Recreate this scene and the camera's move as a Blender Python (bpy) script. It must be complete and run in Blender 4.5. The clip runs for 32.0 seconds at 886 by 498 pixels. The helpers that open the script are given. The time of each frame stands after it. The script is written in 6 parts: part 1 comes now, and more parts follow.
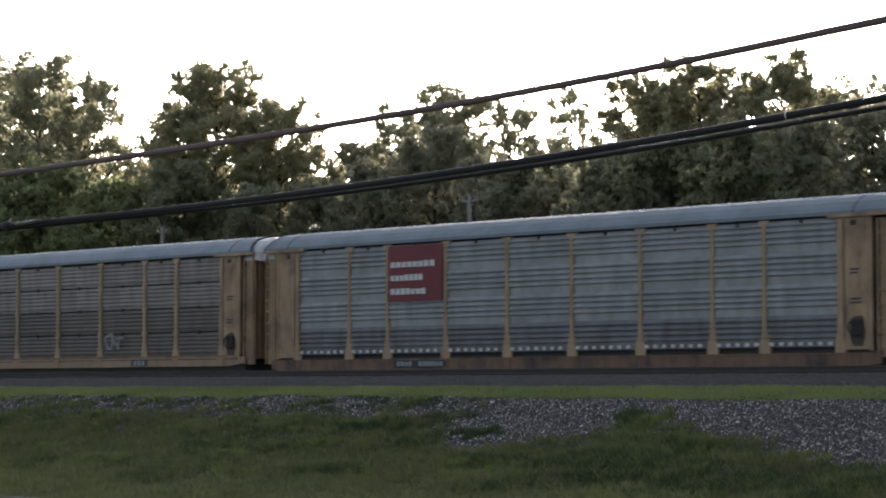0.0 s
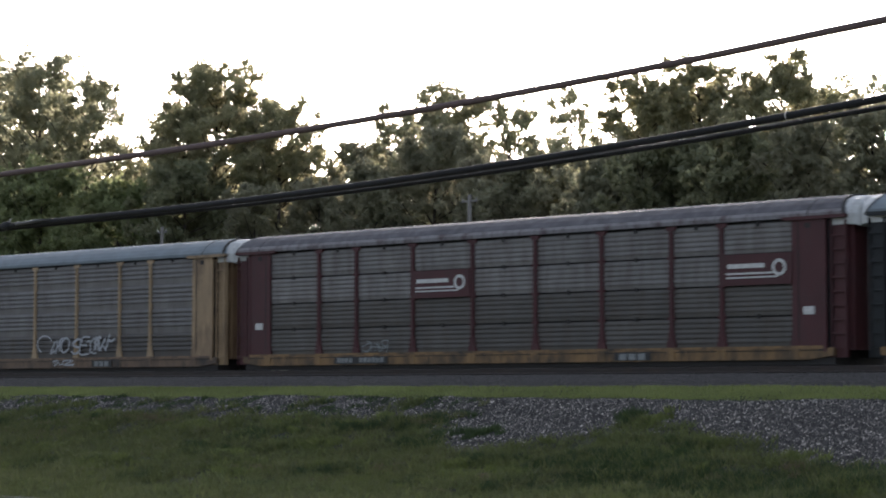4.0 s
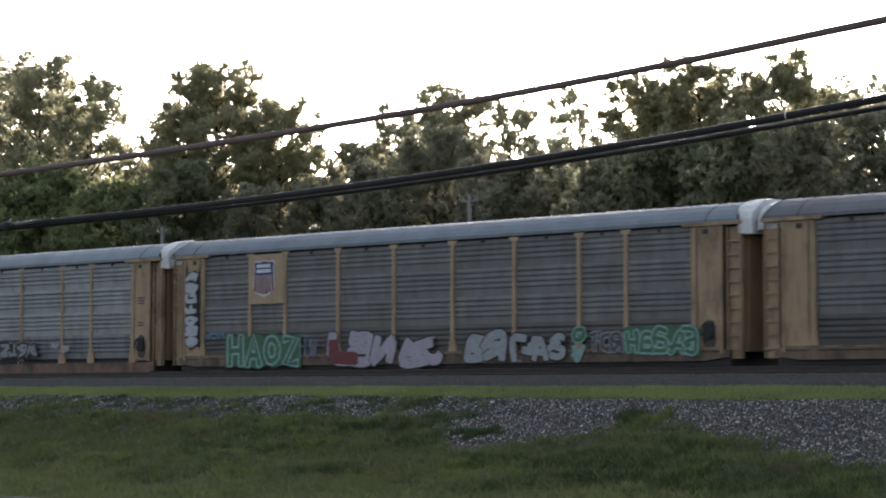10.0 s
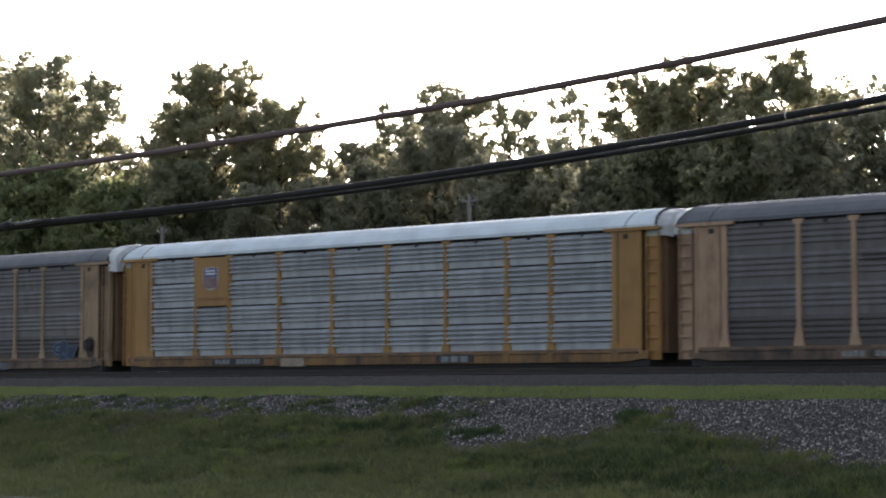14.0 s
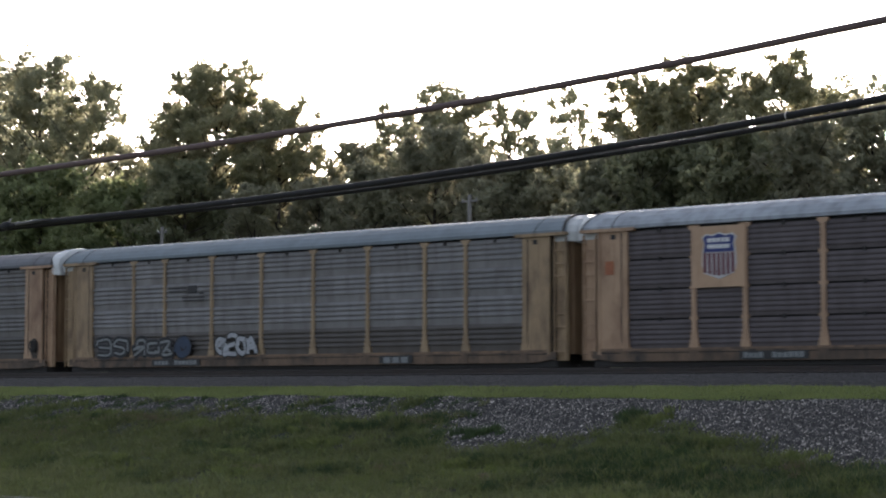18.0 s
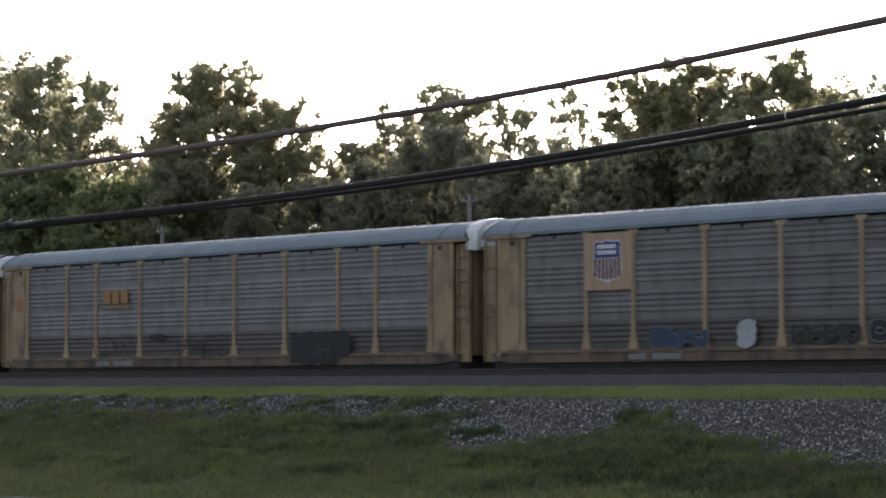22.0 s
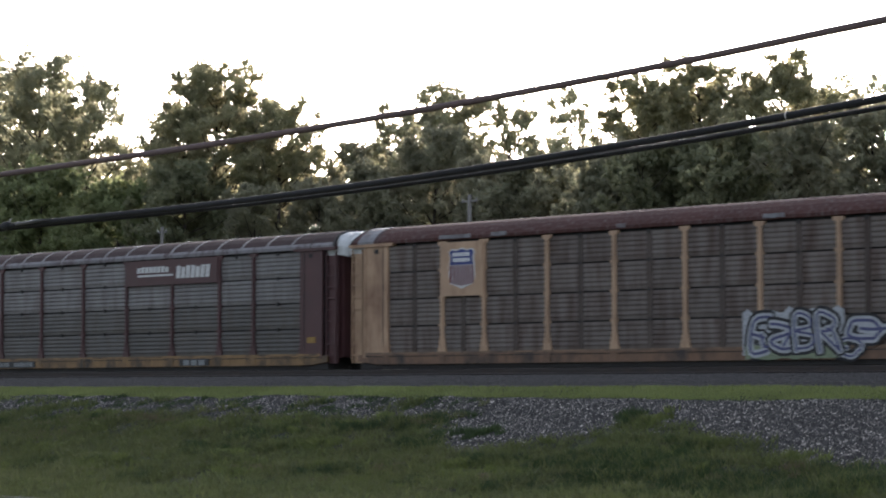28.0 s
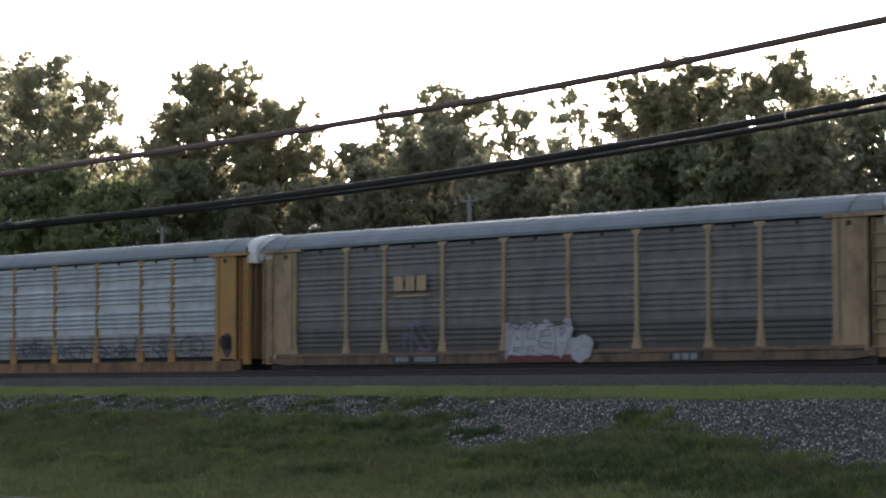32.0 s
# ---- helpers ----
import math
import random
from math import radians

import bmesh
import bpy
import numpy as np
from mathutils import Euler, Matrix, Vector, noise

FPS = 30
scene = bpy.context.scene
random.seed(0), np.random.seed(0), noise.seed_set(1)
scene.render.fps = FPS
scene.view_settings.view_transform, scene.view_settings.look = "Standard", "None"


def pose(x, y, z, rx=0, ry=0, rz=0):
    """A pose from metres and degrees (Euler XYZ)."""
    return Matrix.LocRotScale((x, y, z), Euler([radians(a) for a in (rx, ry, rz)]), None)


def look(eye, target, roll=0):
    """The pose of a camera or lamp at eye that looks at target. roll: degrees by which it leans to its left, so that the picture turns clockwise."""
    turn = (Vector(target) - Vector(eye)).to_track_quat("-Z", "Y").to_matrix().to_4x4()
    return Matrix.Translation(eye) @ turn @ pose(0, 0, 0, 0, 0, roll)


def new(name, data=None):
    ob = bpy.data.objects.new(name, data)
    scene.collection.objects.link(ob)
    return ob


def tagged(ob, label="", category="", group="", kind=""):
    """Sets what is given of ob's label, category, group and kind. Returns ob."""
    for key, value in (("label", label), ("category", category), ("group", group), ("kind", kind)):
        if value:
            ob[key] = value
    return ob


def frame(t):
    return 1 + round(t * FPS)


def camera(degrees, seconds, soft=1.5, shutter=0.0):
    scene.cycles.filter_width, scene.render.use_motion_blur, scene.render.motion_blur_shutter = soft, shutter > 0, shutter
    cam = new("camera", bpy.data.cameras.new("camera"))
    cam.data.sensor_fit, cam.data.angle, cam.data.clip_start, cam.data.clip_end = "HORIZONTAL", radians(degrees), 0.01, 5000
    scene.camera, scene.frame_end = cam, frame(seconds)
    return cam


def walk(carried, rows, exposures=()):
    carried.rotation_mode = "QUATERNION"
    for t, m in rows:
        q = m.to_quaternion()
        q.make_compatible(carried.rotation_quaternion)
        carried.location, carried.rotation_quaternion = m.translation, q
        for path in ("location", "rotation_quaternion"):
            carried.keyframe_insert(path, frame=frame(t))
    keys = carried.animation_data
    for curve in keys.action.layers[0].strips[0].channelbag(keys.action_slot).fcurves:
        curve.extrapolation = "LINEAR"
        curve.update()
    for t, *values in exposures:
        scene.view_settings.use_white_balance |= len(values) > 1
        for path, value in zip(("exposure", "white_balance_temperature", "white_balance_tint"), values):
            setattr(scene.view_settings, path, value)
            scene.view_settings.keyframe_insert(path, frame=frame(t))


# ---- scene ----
cam = camera(23.0, 32.0, soft=1.9, shutter=0.25)

# The camera stands still, a little below the height of the rails, and looks up and along the line.
EYE = Vector((0.0, 0.0, -0.27))
AIM = EYE + Vector((-0.68541, 0.72529, 0.06457))
walk(cam, [(0.0, look(EYE, AIM)), (32.0, look(EYE, AIM))],
     exposures=[(t, 1.73 + e, 6000, 15) for t, e in
                ((0.0, -0.13), (2.3, -0.13), (3.5, -0.10), (6.2, 0.05), (10.0, 0.05), (12.0, 0.0), (13.8, -0.13), (16.5, -0.11), (21.3, -0.08),
                 (25.0, -0.12), (27.0, 0.0), (28.7, 0.15), (30.0, 0.02), (31.0, -0.13), (32.0, -0.13))])

# ---- light: a bright hazy evening sky, the low sun behind the trees ----
SUN_AZ, SUN_EL = 40.0, 12.0          # degrees to the left of +y, degrees up
world = bpy.data.worlds.new("sky")
scene.world = world
world.use_nodes = True
wn = world.node_tree.nodes
wl = world.node_tree.links
sky = wn.new("ShaderNodeTexSky")
sky.sky_type = "NISHITA"
sky.sun_disc = False
sky.sun_elevation = radians(SUN_EL)
sky.sun_rotation = radians(-SUN_AZ)
sky.air_density, sky.dust_density, sky.ozone_density = 1.0, 3.0, 1.0
haze = wn.new("ShaderNodeHueSaturation")      # a hazy sky, paler than a clear one
haze.inputs["Saturation"].default_value = 0.46
wl.new(sky.outputs[0], haze.inputs["Color"])
wl.new(haze.outputs[0], wn["Background"].inputs[0])
wn["Background"].inputs[1].default_value = 0.12

sun = new("sun", bpy.data.lights.new("sun", "SUN"))
sun.data.energy, sun.data.angle, sun.data.color = 4.8, radians(2.0), (1.0, 0.84, 0.68)
away = Vector((-math.sin(radians(SUN_AZ)) * math.cos(radians(SUN_EL)),
               math.cos(radians(SUN_AZ)) * math.cos(radians(SUN_EL)), math.sin(radians(SUN_EL))))
sun.matrix_world = look(away * 400.0, (0, 0, 0))

# ---- the plan ----
FACE = 56.41                  # the train's near side
MID = FACE + 1.55             # middle of the train's track
NEAR_MID = MID - 4.3          # middle of the nearer, higher track
NEAR_UP = 0.42                # height of its rails over those of the train


# ---- materials ----
def nodes_of(name):
    m = bpy.data.materials.new(name)
    m.use_nodes = True
    nt = m.node_tree
    return m, nt, nt.nodes["Principled BSDF"]


def mixed(nt, fac, a, b):
    """A colour between a and b (sockets or colours) by fac (socket)."""
    n = nt.nodes.new("ShaderNodeMix")
    n.data_type = "RGBA"
    for sock, val in ((n.inputs[0], fac), (n.inputs[6], a), (n.inputs[7], b)):
        if isinstance(val, (tuple, list)):
            sock.default_value = (*val, 1)
        elif isinstance(val, float):
            sock.default_value = val
        else:
            nt.links.new(val, sock)
    return n.outputs[2]


def noisy(nt, vec, scale, detail=4.0, lo=0.35, hi=0.65, rough=0.55):
    """Noise, spread between lo and hi, as a factor."""
    n = nt.nodes.new("ShaderNodeTexNoise")
    n.inputs["Scale"].default_value, n.inputs["Detail"].default_value = scale, detail
    n.inputs["Roughness"].default_value = rough
    nt.links.new(vec, n.inputs["Vector"])
    r = nt.nodes.new("ShaderNodeMapRange")
    r.inputs[1].default_value, r.inputs[2].default_value = lo, hi
    nt.links.new(n.outputs[0], r.inputs[0])
    return r.outputs[0]


def place(nt, stretch=(1, 1, 1), wander=True):
    """Coordinates on the piece, shifted from piece to piece."""
    c = nt.nodes.new("ShaderNodeTexCoord").outputs["Object"]
    if wander:
        info = nt.nodes.new("ShaderNodeObjectInfo")
        mul = nt.nodes.new("ShaderNodeVectorMath")
        mul.operation = "SCALE"
        mul.inputs[0].default_value = (37.0, 11.0, 23.0)
        nt.links.new(info.outputs["Random"], mul.inputs["Scale"])
        add = nt.nodes.new("ShaderNodeVectorMath")
        nt.links.new(c, add.inputs[0])
        nt.links.new(mul.outputs[0], add.inputs[1])
        c = add.outputs[0]
    m = nt.nodes.new("ShaderNodeMapping")
    m.inputs["Scale"].default_value = stretch
    nt.links.new(c, m.inputs["Vector"])
    return m.outputs[0]


def bumped(nt, bsdf, fac, strength, distance):
    b = nt.nodes.new("ShaderNodeBump")
    b.inputs["Strength"].default_value, b.inputs["Distance"].default_value = strength, distance
    nt.links.new(fac, b.inputs["Height"])
    nt.links.new(b.outputs[0], bsdf.inputs["Normal"])


def vary(nt, col, amount):
    """Lighter and darker from piece to piece."""
    info = nt.nodes.new("ShaderNodeObjectInfo")
    r = nt.nodes.new("ShaderNodeMapRange")
    r.inputs[3].default_value, r.inputs[4].default_value = 1 - amount, 1 + amount
    nt.links.new(info.outputs["Random"], r.inputs[0])
    h = nt.nodes.new("ShaderNodeHueSaturation")
    nt.links.new(r.outputs[0], h.inputs["Value"])
    nt.links.new(col, h.inputs["Color"])
    return h.outputs[0]


MATS = {}


def sheet_metal(name, base, grime, dirt=0.5, rough=0.5, metal=0.35):
    """Galvanised or painted sheet with vertical streaks, blotches and grime."""
    if name in MATS:
        return MATS[name]
    m, nt, b = nodes_of(name)
    streak = noisy(nt, place(nt, (1.8, 1.8, 0.35)), 1.5, 5, 0.42, 0.75)
    blotch = noisy(nt, place(nt), 0.9, 5, 0.4, 0.7)
    fine = noisy(nt, place(nt), 14, 3, 0.3, 0.7)
    c = mixed(nt, blotch, base, tuple(0.8 * x for x in base))
    mul = nt.nodes.new("ShaderNodeMath")
    mul.operation = "MULTIPLY"
    mul.inputs[1].default_value = dirt
    nt.links.new(streak, mul.inputs[0])
    c = mixed(nt, mul.outputs[0], c, grime)
    c = vary(nt, c, 0.09)
    nt.links.new(c, b.inputs["Base Color"])
    r = nt.nodes.new("ShaderNodeMapRange")
    r.inputs[3].default_value, r.inputs[4].default_value = rough - 0.1, rough + 0.15
    nt.links.new(fine, r.inputs[0])
    nt.links.new(r.outputs[0], b.inputs["Roughness"])
    b.inputs["Metallic"].default_value = metal
    b.inputs["Specular IOR Level"].default_value = 0.3
    bumped(nt, b, blotch, 0.25, 0.02)
    MATS[name] = m
    return m


def paint(name, base, rust=(0.09, 0.04, 0.02), wear=0.5, rough=0.55, scale=1.5, reach=0.5):
    """Old paint with rust stains and grime."""
    if name in MATS:
        return MATS[name]
    m, nt, b = nodes_of(name)
    big = noisy(nt, place(nt, (1, 1, 0.6)), scale, 6, reach, reach + 0.26, 0.6)
    run = noisy(nt, place(nt, (6, 6, 0.5)), 1.4, 4, 0.5, 0.8)
    tone = noisy(nt, place(nt), 0.8, 3, 0.3, 0.7)
    c = mixed(nt, tone, base, tuple(0.78 * x for x in base))
    for f, k in ((big, wear), (run, wear * 0.7)):
        mul = nt.nodes.new("ShaderNodeMath")
        mul.operation = "MULTIPLY"
        mul.inputs[1].default_value = k
        nt.links.new(f, mul.inputs[0])
        c = mixed(nt, mul.outputs[0], c, rust)
    nt.links.new(vary(nt, c, 0.06), b.inputs["Base Color"])
    b.inputs["Roughness"].default_value = rough
    bumped(nt, b, big, 0.2, 0.01)
    MATS[name] = m
    return m


def plain(name, base, rough=0.6, metal=0.0, var=0.25, scale=8.0):
    if name in MATS:
        return MATS[name]
    m, nt, b = nodes_of(name)
    f = noisy(nt, place(nt), scale, 4, 0.3, 0.7)
    c = mixed(nt, f, base, tuple((1 - var) * x for x in base))
    nt.links.new(c, b.inputs["Base Color"])
    b.inputs["Roughness"].default_value, b.inputs["Metallic"].default_value = rough, metal
    MATS[name] = m
    return m


def leaves_mat(name, a, b_col, through_col, dry=None):
    """Foliage: each leaf its own green, light shining through."""
    m, nt, b = nodes_of(name)
    g = nt.nodes.new("ShaderNodeNewGeometry")
    rnd = g.outputs["Random Per Island"]
    c = mixed(nt, rnd, a, b_col)
    big = noisy(nt, place(nt, (1, 1, 1), False), 0.35, 3, 0.35, 0.65)
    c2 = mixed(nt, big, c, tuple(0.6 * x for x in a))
    if dry:                                       # dry and worn patches, then mottles that paint the tufts' shade and lit tips
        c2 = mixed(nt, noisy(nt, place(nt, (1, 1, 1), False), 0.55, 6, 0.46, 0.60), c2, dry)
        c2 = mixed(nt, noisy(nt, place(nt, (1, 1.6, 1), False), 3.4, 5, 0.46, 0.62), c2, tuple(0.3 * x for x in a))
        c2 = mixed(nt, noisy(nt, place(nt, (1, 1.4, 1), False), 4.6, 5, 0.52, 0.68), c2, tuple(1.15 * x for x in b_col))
    nt.links.new(c2, b.inputs["Base Color"])
    b.inputs["Roughness"].default_value = 0.6
    tr = nt.nodes.new("ShaderNodeBsdfTranslucent")
    tr.inputs[0].default_value = (*through_col, 1)
    mix = nt.nodes.new("ShaderNodeMixShader")
    mix.inputs[0].default_value = 0.54
    nt.links.new(b.outputs[0], mix.inputs[1])
    nt.links.new(tr.outputs[0], mix.inputs[2])
    nt.links.new(mix.outputs[0], nt.nodes["Material Output"].inputs[0])
    return m


# ---- mesh building ----
class Geo:
    """Vertices and faces, gathered piece by piece into one mesh."""

    def __init__(self):
        self.v, self.f = [], []

    def add(self, verts, faces):
        n = len(self.v)
        self.v += [tuple(p) for p in verts]
        self.f += [tuple(i + n for i in q) for q in faces]
        return self

    def box(self, x0, x1, y0, y1, z0, z1):
        return self.add([(x0, y0, z0), (x1, y0, z0), (x1, y1, z0), (x0, y1, z0),
                         (x0, y0, z1), (x1, y0, z1), (x1, y1, z1), (x0, y1, z1)],
                        [(3, 2, 1, 0), (4, 5, 6, 7), (0, 1, 5, 4), (1, 2, 6, 5), (2, 3, 7, 6), (3, 0, 4, 7)])

    def bar(self, x0, x1, y0, y1, z0, z1, c=0.012):
        """A box with its long front edges chamfered (front is -y)."""
        pr = [(x0 + c, y0), (x1 - c, y0), (x1, y0 + c), (x1, y1), (x0, y1), (x0, y0 + c)]
        n = len(pr)
        vs = [(x, y, z0) for x, y in pr] + [(x, y, z1) for x, y in pr]
        return self.add(vs, [tuple(range(n - 1, -1, -1)), tuple(range(n, 2 * n))] +
                        [(i, (i + 1) % n, n + (i + 1) % n, n + i) for i in range(n)])

    def plate(self, outline, y0, y1):
        """A flat plate in x and z between y0 (front) and y1."""
        n = len(outline)
        vs = [(x, y0, z) for x, z in outline] + [(x, y1, z) for x, z in outline]
        return self.add(vs, [tuple(range(n)), tuple(range(2 * n - 1, n - 1, -1))] +
                        [((i + 1) % n, i, n + i, n + (i + 1) % n) for i in range(n)])

    def run(self, profile, x0, x1, closed=True, caps=True):
        """A profile in y and z, drawn out along x."""
        n = len(profile)
        vs = [(x0, y, z) for y, z in profile] + [(x1, y, z) for y, z in profile]
        k = n if closed else n - 1
        fs = [(i, n + i, n + (i + 1) % n, (i + 1) % n) for i in range(k)]
        if closed and caps:
            fs += [tuple(range(n)), tuple(range(2 * n - 1, n - 1, -1))]
        return self.add(vs, fs)

    def tube(self, path, radii, sides=6):
        rings = []
        path = [Vector(p) for p in path]
        for i, p in enumerate(path):
            d = (path[min(i + 1, len(path) - 1)] - path[max(i - 1, 0)]).normalized()
            u = d.orthogonal().normalized()
            w = d.cross(u)
            r = float(radii[i] if isinstance(radii, (list, tuple)) else radii)
            rings.append([p + r * (math.cos(a) * u + math.sin(a) * w) for a in
                          (2 * math.pi * k / sides for k in range(sides))])
        # keep neighbouring rings from twisting
        for i in range(1, len(rings)):
            best = min(range(sides), key=lambda s: (rings[i][s] - rings[i - 1][0]).length)
            rings[i] = rings[i][best:] + rings[i][:best]
        vs = [q for ring in rings for q in ring]
        fs = [(i * sides + k, i * sides + (k + 1) % sides, (i + 1) * sides + (k + 1) % sides, (i + 1) * sides + k)
              for i in range(len(rings) - 1) for k in range(sides)]
        fs += [tuple(range(sides - 1, -1, -1)), tuple(range(len(vs) - sides, len(vs)))]
        return self.add(vs, fs)

    def disc(self, x, y, z, r, y1, n=14, hole=0.0):
        """A round plate or ring that faces -y."""
        a = [(x + r * math.cos(2 * math.pi * i / n), z + r * math.sin(2 * math.pi * i / n)) for i in range(n)]
        if not hole:
            return self.plate(a, y, y1)
        b = [(x + hole * (p - x) / r, z + hole * (q - z) / r) for p, q in a]
        for i in range(n):
            j = (i + 1) % n
            self.plate([a[i], a[j], b[j], b[i]], y, y1)
        return self

    def mesh(self, name, smooth=False):
        me = bpy.data.meshes.new(name)
        me.from_pydata(self.v, [], self.f)
        bm = bmesh.new()
        bm.from_mesh(me)
        bmesh.ops.recalc_face_normals(bm, faces=bm.faces)
        bm.to_mesh(me)
        bm.free()
        if smooth:
            me.polygons.foreach_set("use_smooth", [True] * len(me.polygons))
        me.materials.append(None)
        return me


def dress(ob, material):
    ob.material_slots[0].link = "OBJECT"
    ob.material_slots[0].material = material


def part(name, me, material, parent=None, label="", at=None):
    """Links a mesh as one object, under a thing or a part."""
    ob = new(name, me)
    dress(ob, material)
    if parent:
        ob.parent = parent
    if at is not None:
        ob.matrix_basis = at
    if label:
        tagged(ob, label)
    return ob


def thing(name, label, category, group="", at=None):
    ob = new(name)
    ob.empty_display_size = 0.3
    if at is not None:
        ob.matrix_basis = at
    return tagged(ob, label, category, group)


# ---- the ground: one sheet, with the bank up to the line ----
PROFILE = [(-3000, -1.9), (-60, -1.9), (8, -1.9), (20, -3.2), (33.4, -3.2), (34.2, -3.1), (FACE - 18, -2.95), (FACE - 16, -2.72), (FACE - 12, -1.85),
           (FACE - 8, -0.58), (FACE - 7.6, -0.47), (FACE - 6.2, -0.17), (FACE - 5.9, -0.05), (FACE - 4.6, 0.20), (FACE - 3.0, 0.24),
           (FACE - 0.9, 0.2), (FACE - 0.2, -0.16), (FACE + 4.5, -0.2), (FACE + 6.5, -0.7), (FACE + 30, -0.6), (3000, -0.6)]


def bank(y):
    """Height of the ground across the line."""
    for (a, za), (b, zb) in zip(PROFILE, PROFILE[1:]):
        if y <= b:
            return za + (zb - za) * (y - a) / (b - a)
    return PROFILE[-1][1]


# how far down the bank the stones reach, along the line
STONE_EDGE = [(-200, 2.0), (-75, 2.1), (-60, 2.2), (-52.6, 2.3), (-47, 2.6), (-43.5, 2.7), (-42.3, 3.8), (-40.6, 5.1), (-39.5, 4.0), (-38.2, 3.3), (-37.1, 1.8), (-36.3, 1.9),
              (-35.2, 2.6), (-32.5, 3.2), (-31.3, 3.8), (-29.7, 5.0), (-27, 5.2), (200, 5.0)]


def stone_edge(x):
    for (a, da), (b, db) in zip(STONE_EDGE, STONE_EDGE[1:]):
        if x <= b:
            return FACE - 7.9 - (da + (db - da) * (x - a) / (b - a))
    return FACE - 12


def stone_share(x, y):
    """1 on stones, 0 on grass, at a place of the ground."""
    if y > FACE - 6.3:
        return 1.0 if y < FACE + 6.2 else 0.0
    if y > FACE - 7.75:
        return 0.0
    n = noise.noise((x * 0.7, y * 1.1, 3.0)) * 0.9 + noise.noise((x * 2.6, y * 3.0, 9.0)) * 0.45
    s = (y + n - stone_edge(x)) / 0.7 + 0.5
    if x < -43.5:                                 # weeds among the stones
        s *= min(0.85, max(0.10, 0.46 + 1.1 * noise.noise((x * 0.5, y * 0.9, 14.0)) + 0.5 * noise.noise((x * 1.9, y * 2.2, 4.0))))
    return min(1.0, max(0.0, s))


def rough_at(x, y):
    h = 0.0
    if FACE - 40 < y < FACE - 6.0:
        k = min(1.0, (FACE - 6.0 - y) / 2.5)
        h += k * (0.16 * noise.noise((x * 0.33, y * 0.5, 1.0)) + 0.05 * noise.noise((x * 1.7, y * 1.7, 5.0)))
    return h


def ground():
    far = [-3000, -1200, -500, -250, -160, -120, -105]
    xs = far + list(np.arange(-98, -14, 0.22)) + [-8, 0, 15, 40, 100, 250, 500, 1200, 3000]
    ys = [-3000, -1000, -300, -60, -20, 0, 8, 16, 24, 28, 30] + list(np.arange(31.0, FACE - 3.0, 0.17)) + \
         [FACE - 3.0, FACE - 0.9, FACE - 0.55, FACE - 0.2, FACE + 1.5, FACE + 4.5, FACE + 5.5, FACE + 6.5, FACE + 15, FACE + 30, 120, 160, 300, 800, 3000]
    ny = len(ys)
    zs = [bank(y) for y in ys]
    vs, share = [], []
    for x in xs:
        for y, z in zip(ys, zs):
            vs.append((x, y, z + rough_at(x, y)))
            share.append(stone_share(x, y))
    fs = [(i * ny + j, (i + 1) * ny + j, (i + 1) * ny + j + 1, i * ny + j + 1) for i in range(len(xs) - 1) for j in range(ny - 1)]
    me = bpy.data.meshes.new("ground")
    me.from_pydata(vs, [], fs)
    me.polygons.foreach_set("use_smooth", [True] * len(fs))
    at = me.attributes.new("stones", "FLOAT", "POINT")
    at.data.foreach_set("value", share)
    m, nt, b = nodes_of("ground")
    a = nt.nodes.new("ShaderNodeAttribute")
    a.attribute_name = "stones"
    v = place(nt, (1, 1, 1), False)
    big = noisy(nt, v, 0.55, 5, 0.35, 0.65)
    mid = noisy(nt, v, 3.5, 5, 0.35, 0.65)
    fine = noisy(nt, v, 22, 4, 0.3, 0.7)
    grass = mixed(nt, big, (0.016, 0.023, 0.007), (0.034, 0.042, 0.013))
    grass = mixed(nt, mid, grass, (0.014, 0.018, 0.007))
    grass = mixed(nt, fine, grass, (0.030, 0.036, 0.013))
    vor = nt.nodes.new("ShaderNodeTexVoronoi")
    vor.inputs["Scale"].default_value = 16
    nt.links.new(v, vor.inputs["Vector"])
    bw = nt.nodes.new("ShaderNodeSeparateColor")
    nt.links.new(vor.outputs["Color"], bw.inputs[0])
    # near-black stone ground: deep shade between the loose stones is in the colour
    stone = mixed(nt, bw.outputs[0], (0.009, 0.008, 0.008), (0.034, 0.031, 0.028))
    stone = mixed(nt, mid, stone, (0.018, 0.016, 0.015))
    edge = nt.nodes.new("ShaderNodeMath")
    edge.operation = "MULTIPLY_ADD"
    edge.inputs[1].default_value = 1.6
    nt.links.new(a.outputs["Fac"], edge.inputs[0])
    sub = nt.nodes.new("ShaderNodeMath")
    sub.operation = "MULTIPLY"
    sub.inputs[1].default_value = -0.6
    nt.links.new(mid, sub.inputs[0])
    nt.links.new(sub.outputs[0], edge.inputs[2])
    edge.use_clamp = True
    c = mixed(nt, edge.outputs[0], grass, stone)
    nt.links.new(c, b.inputs["Base Color"])
    b.inputs["Roughness"].default_value = 0.9
    hgt = mixed(nt, edge.outputs[0], fine, vor.outputs["Distance"])
    bumped(nt, b, hgt, 0.7, 0.05)
    me.materials.append(None)
    g = part("ground", me, m)
    tagged(g, "grassy bank and stony slope below the railway line", "ground", kind="structure")


ground()


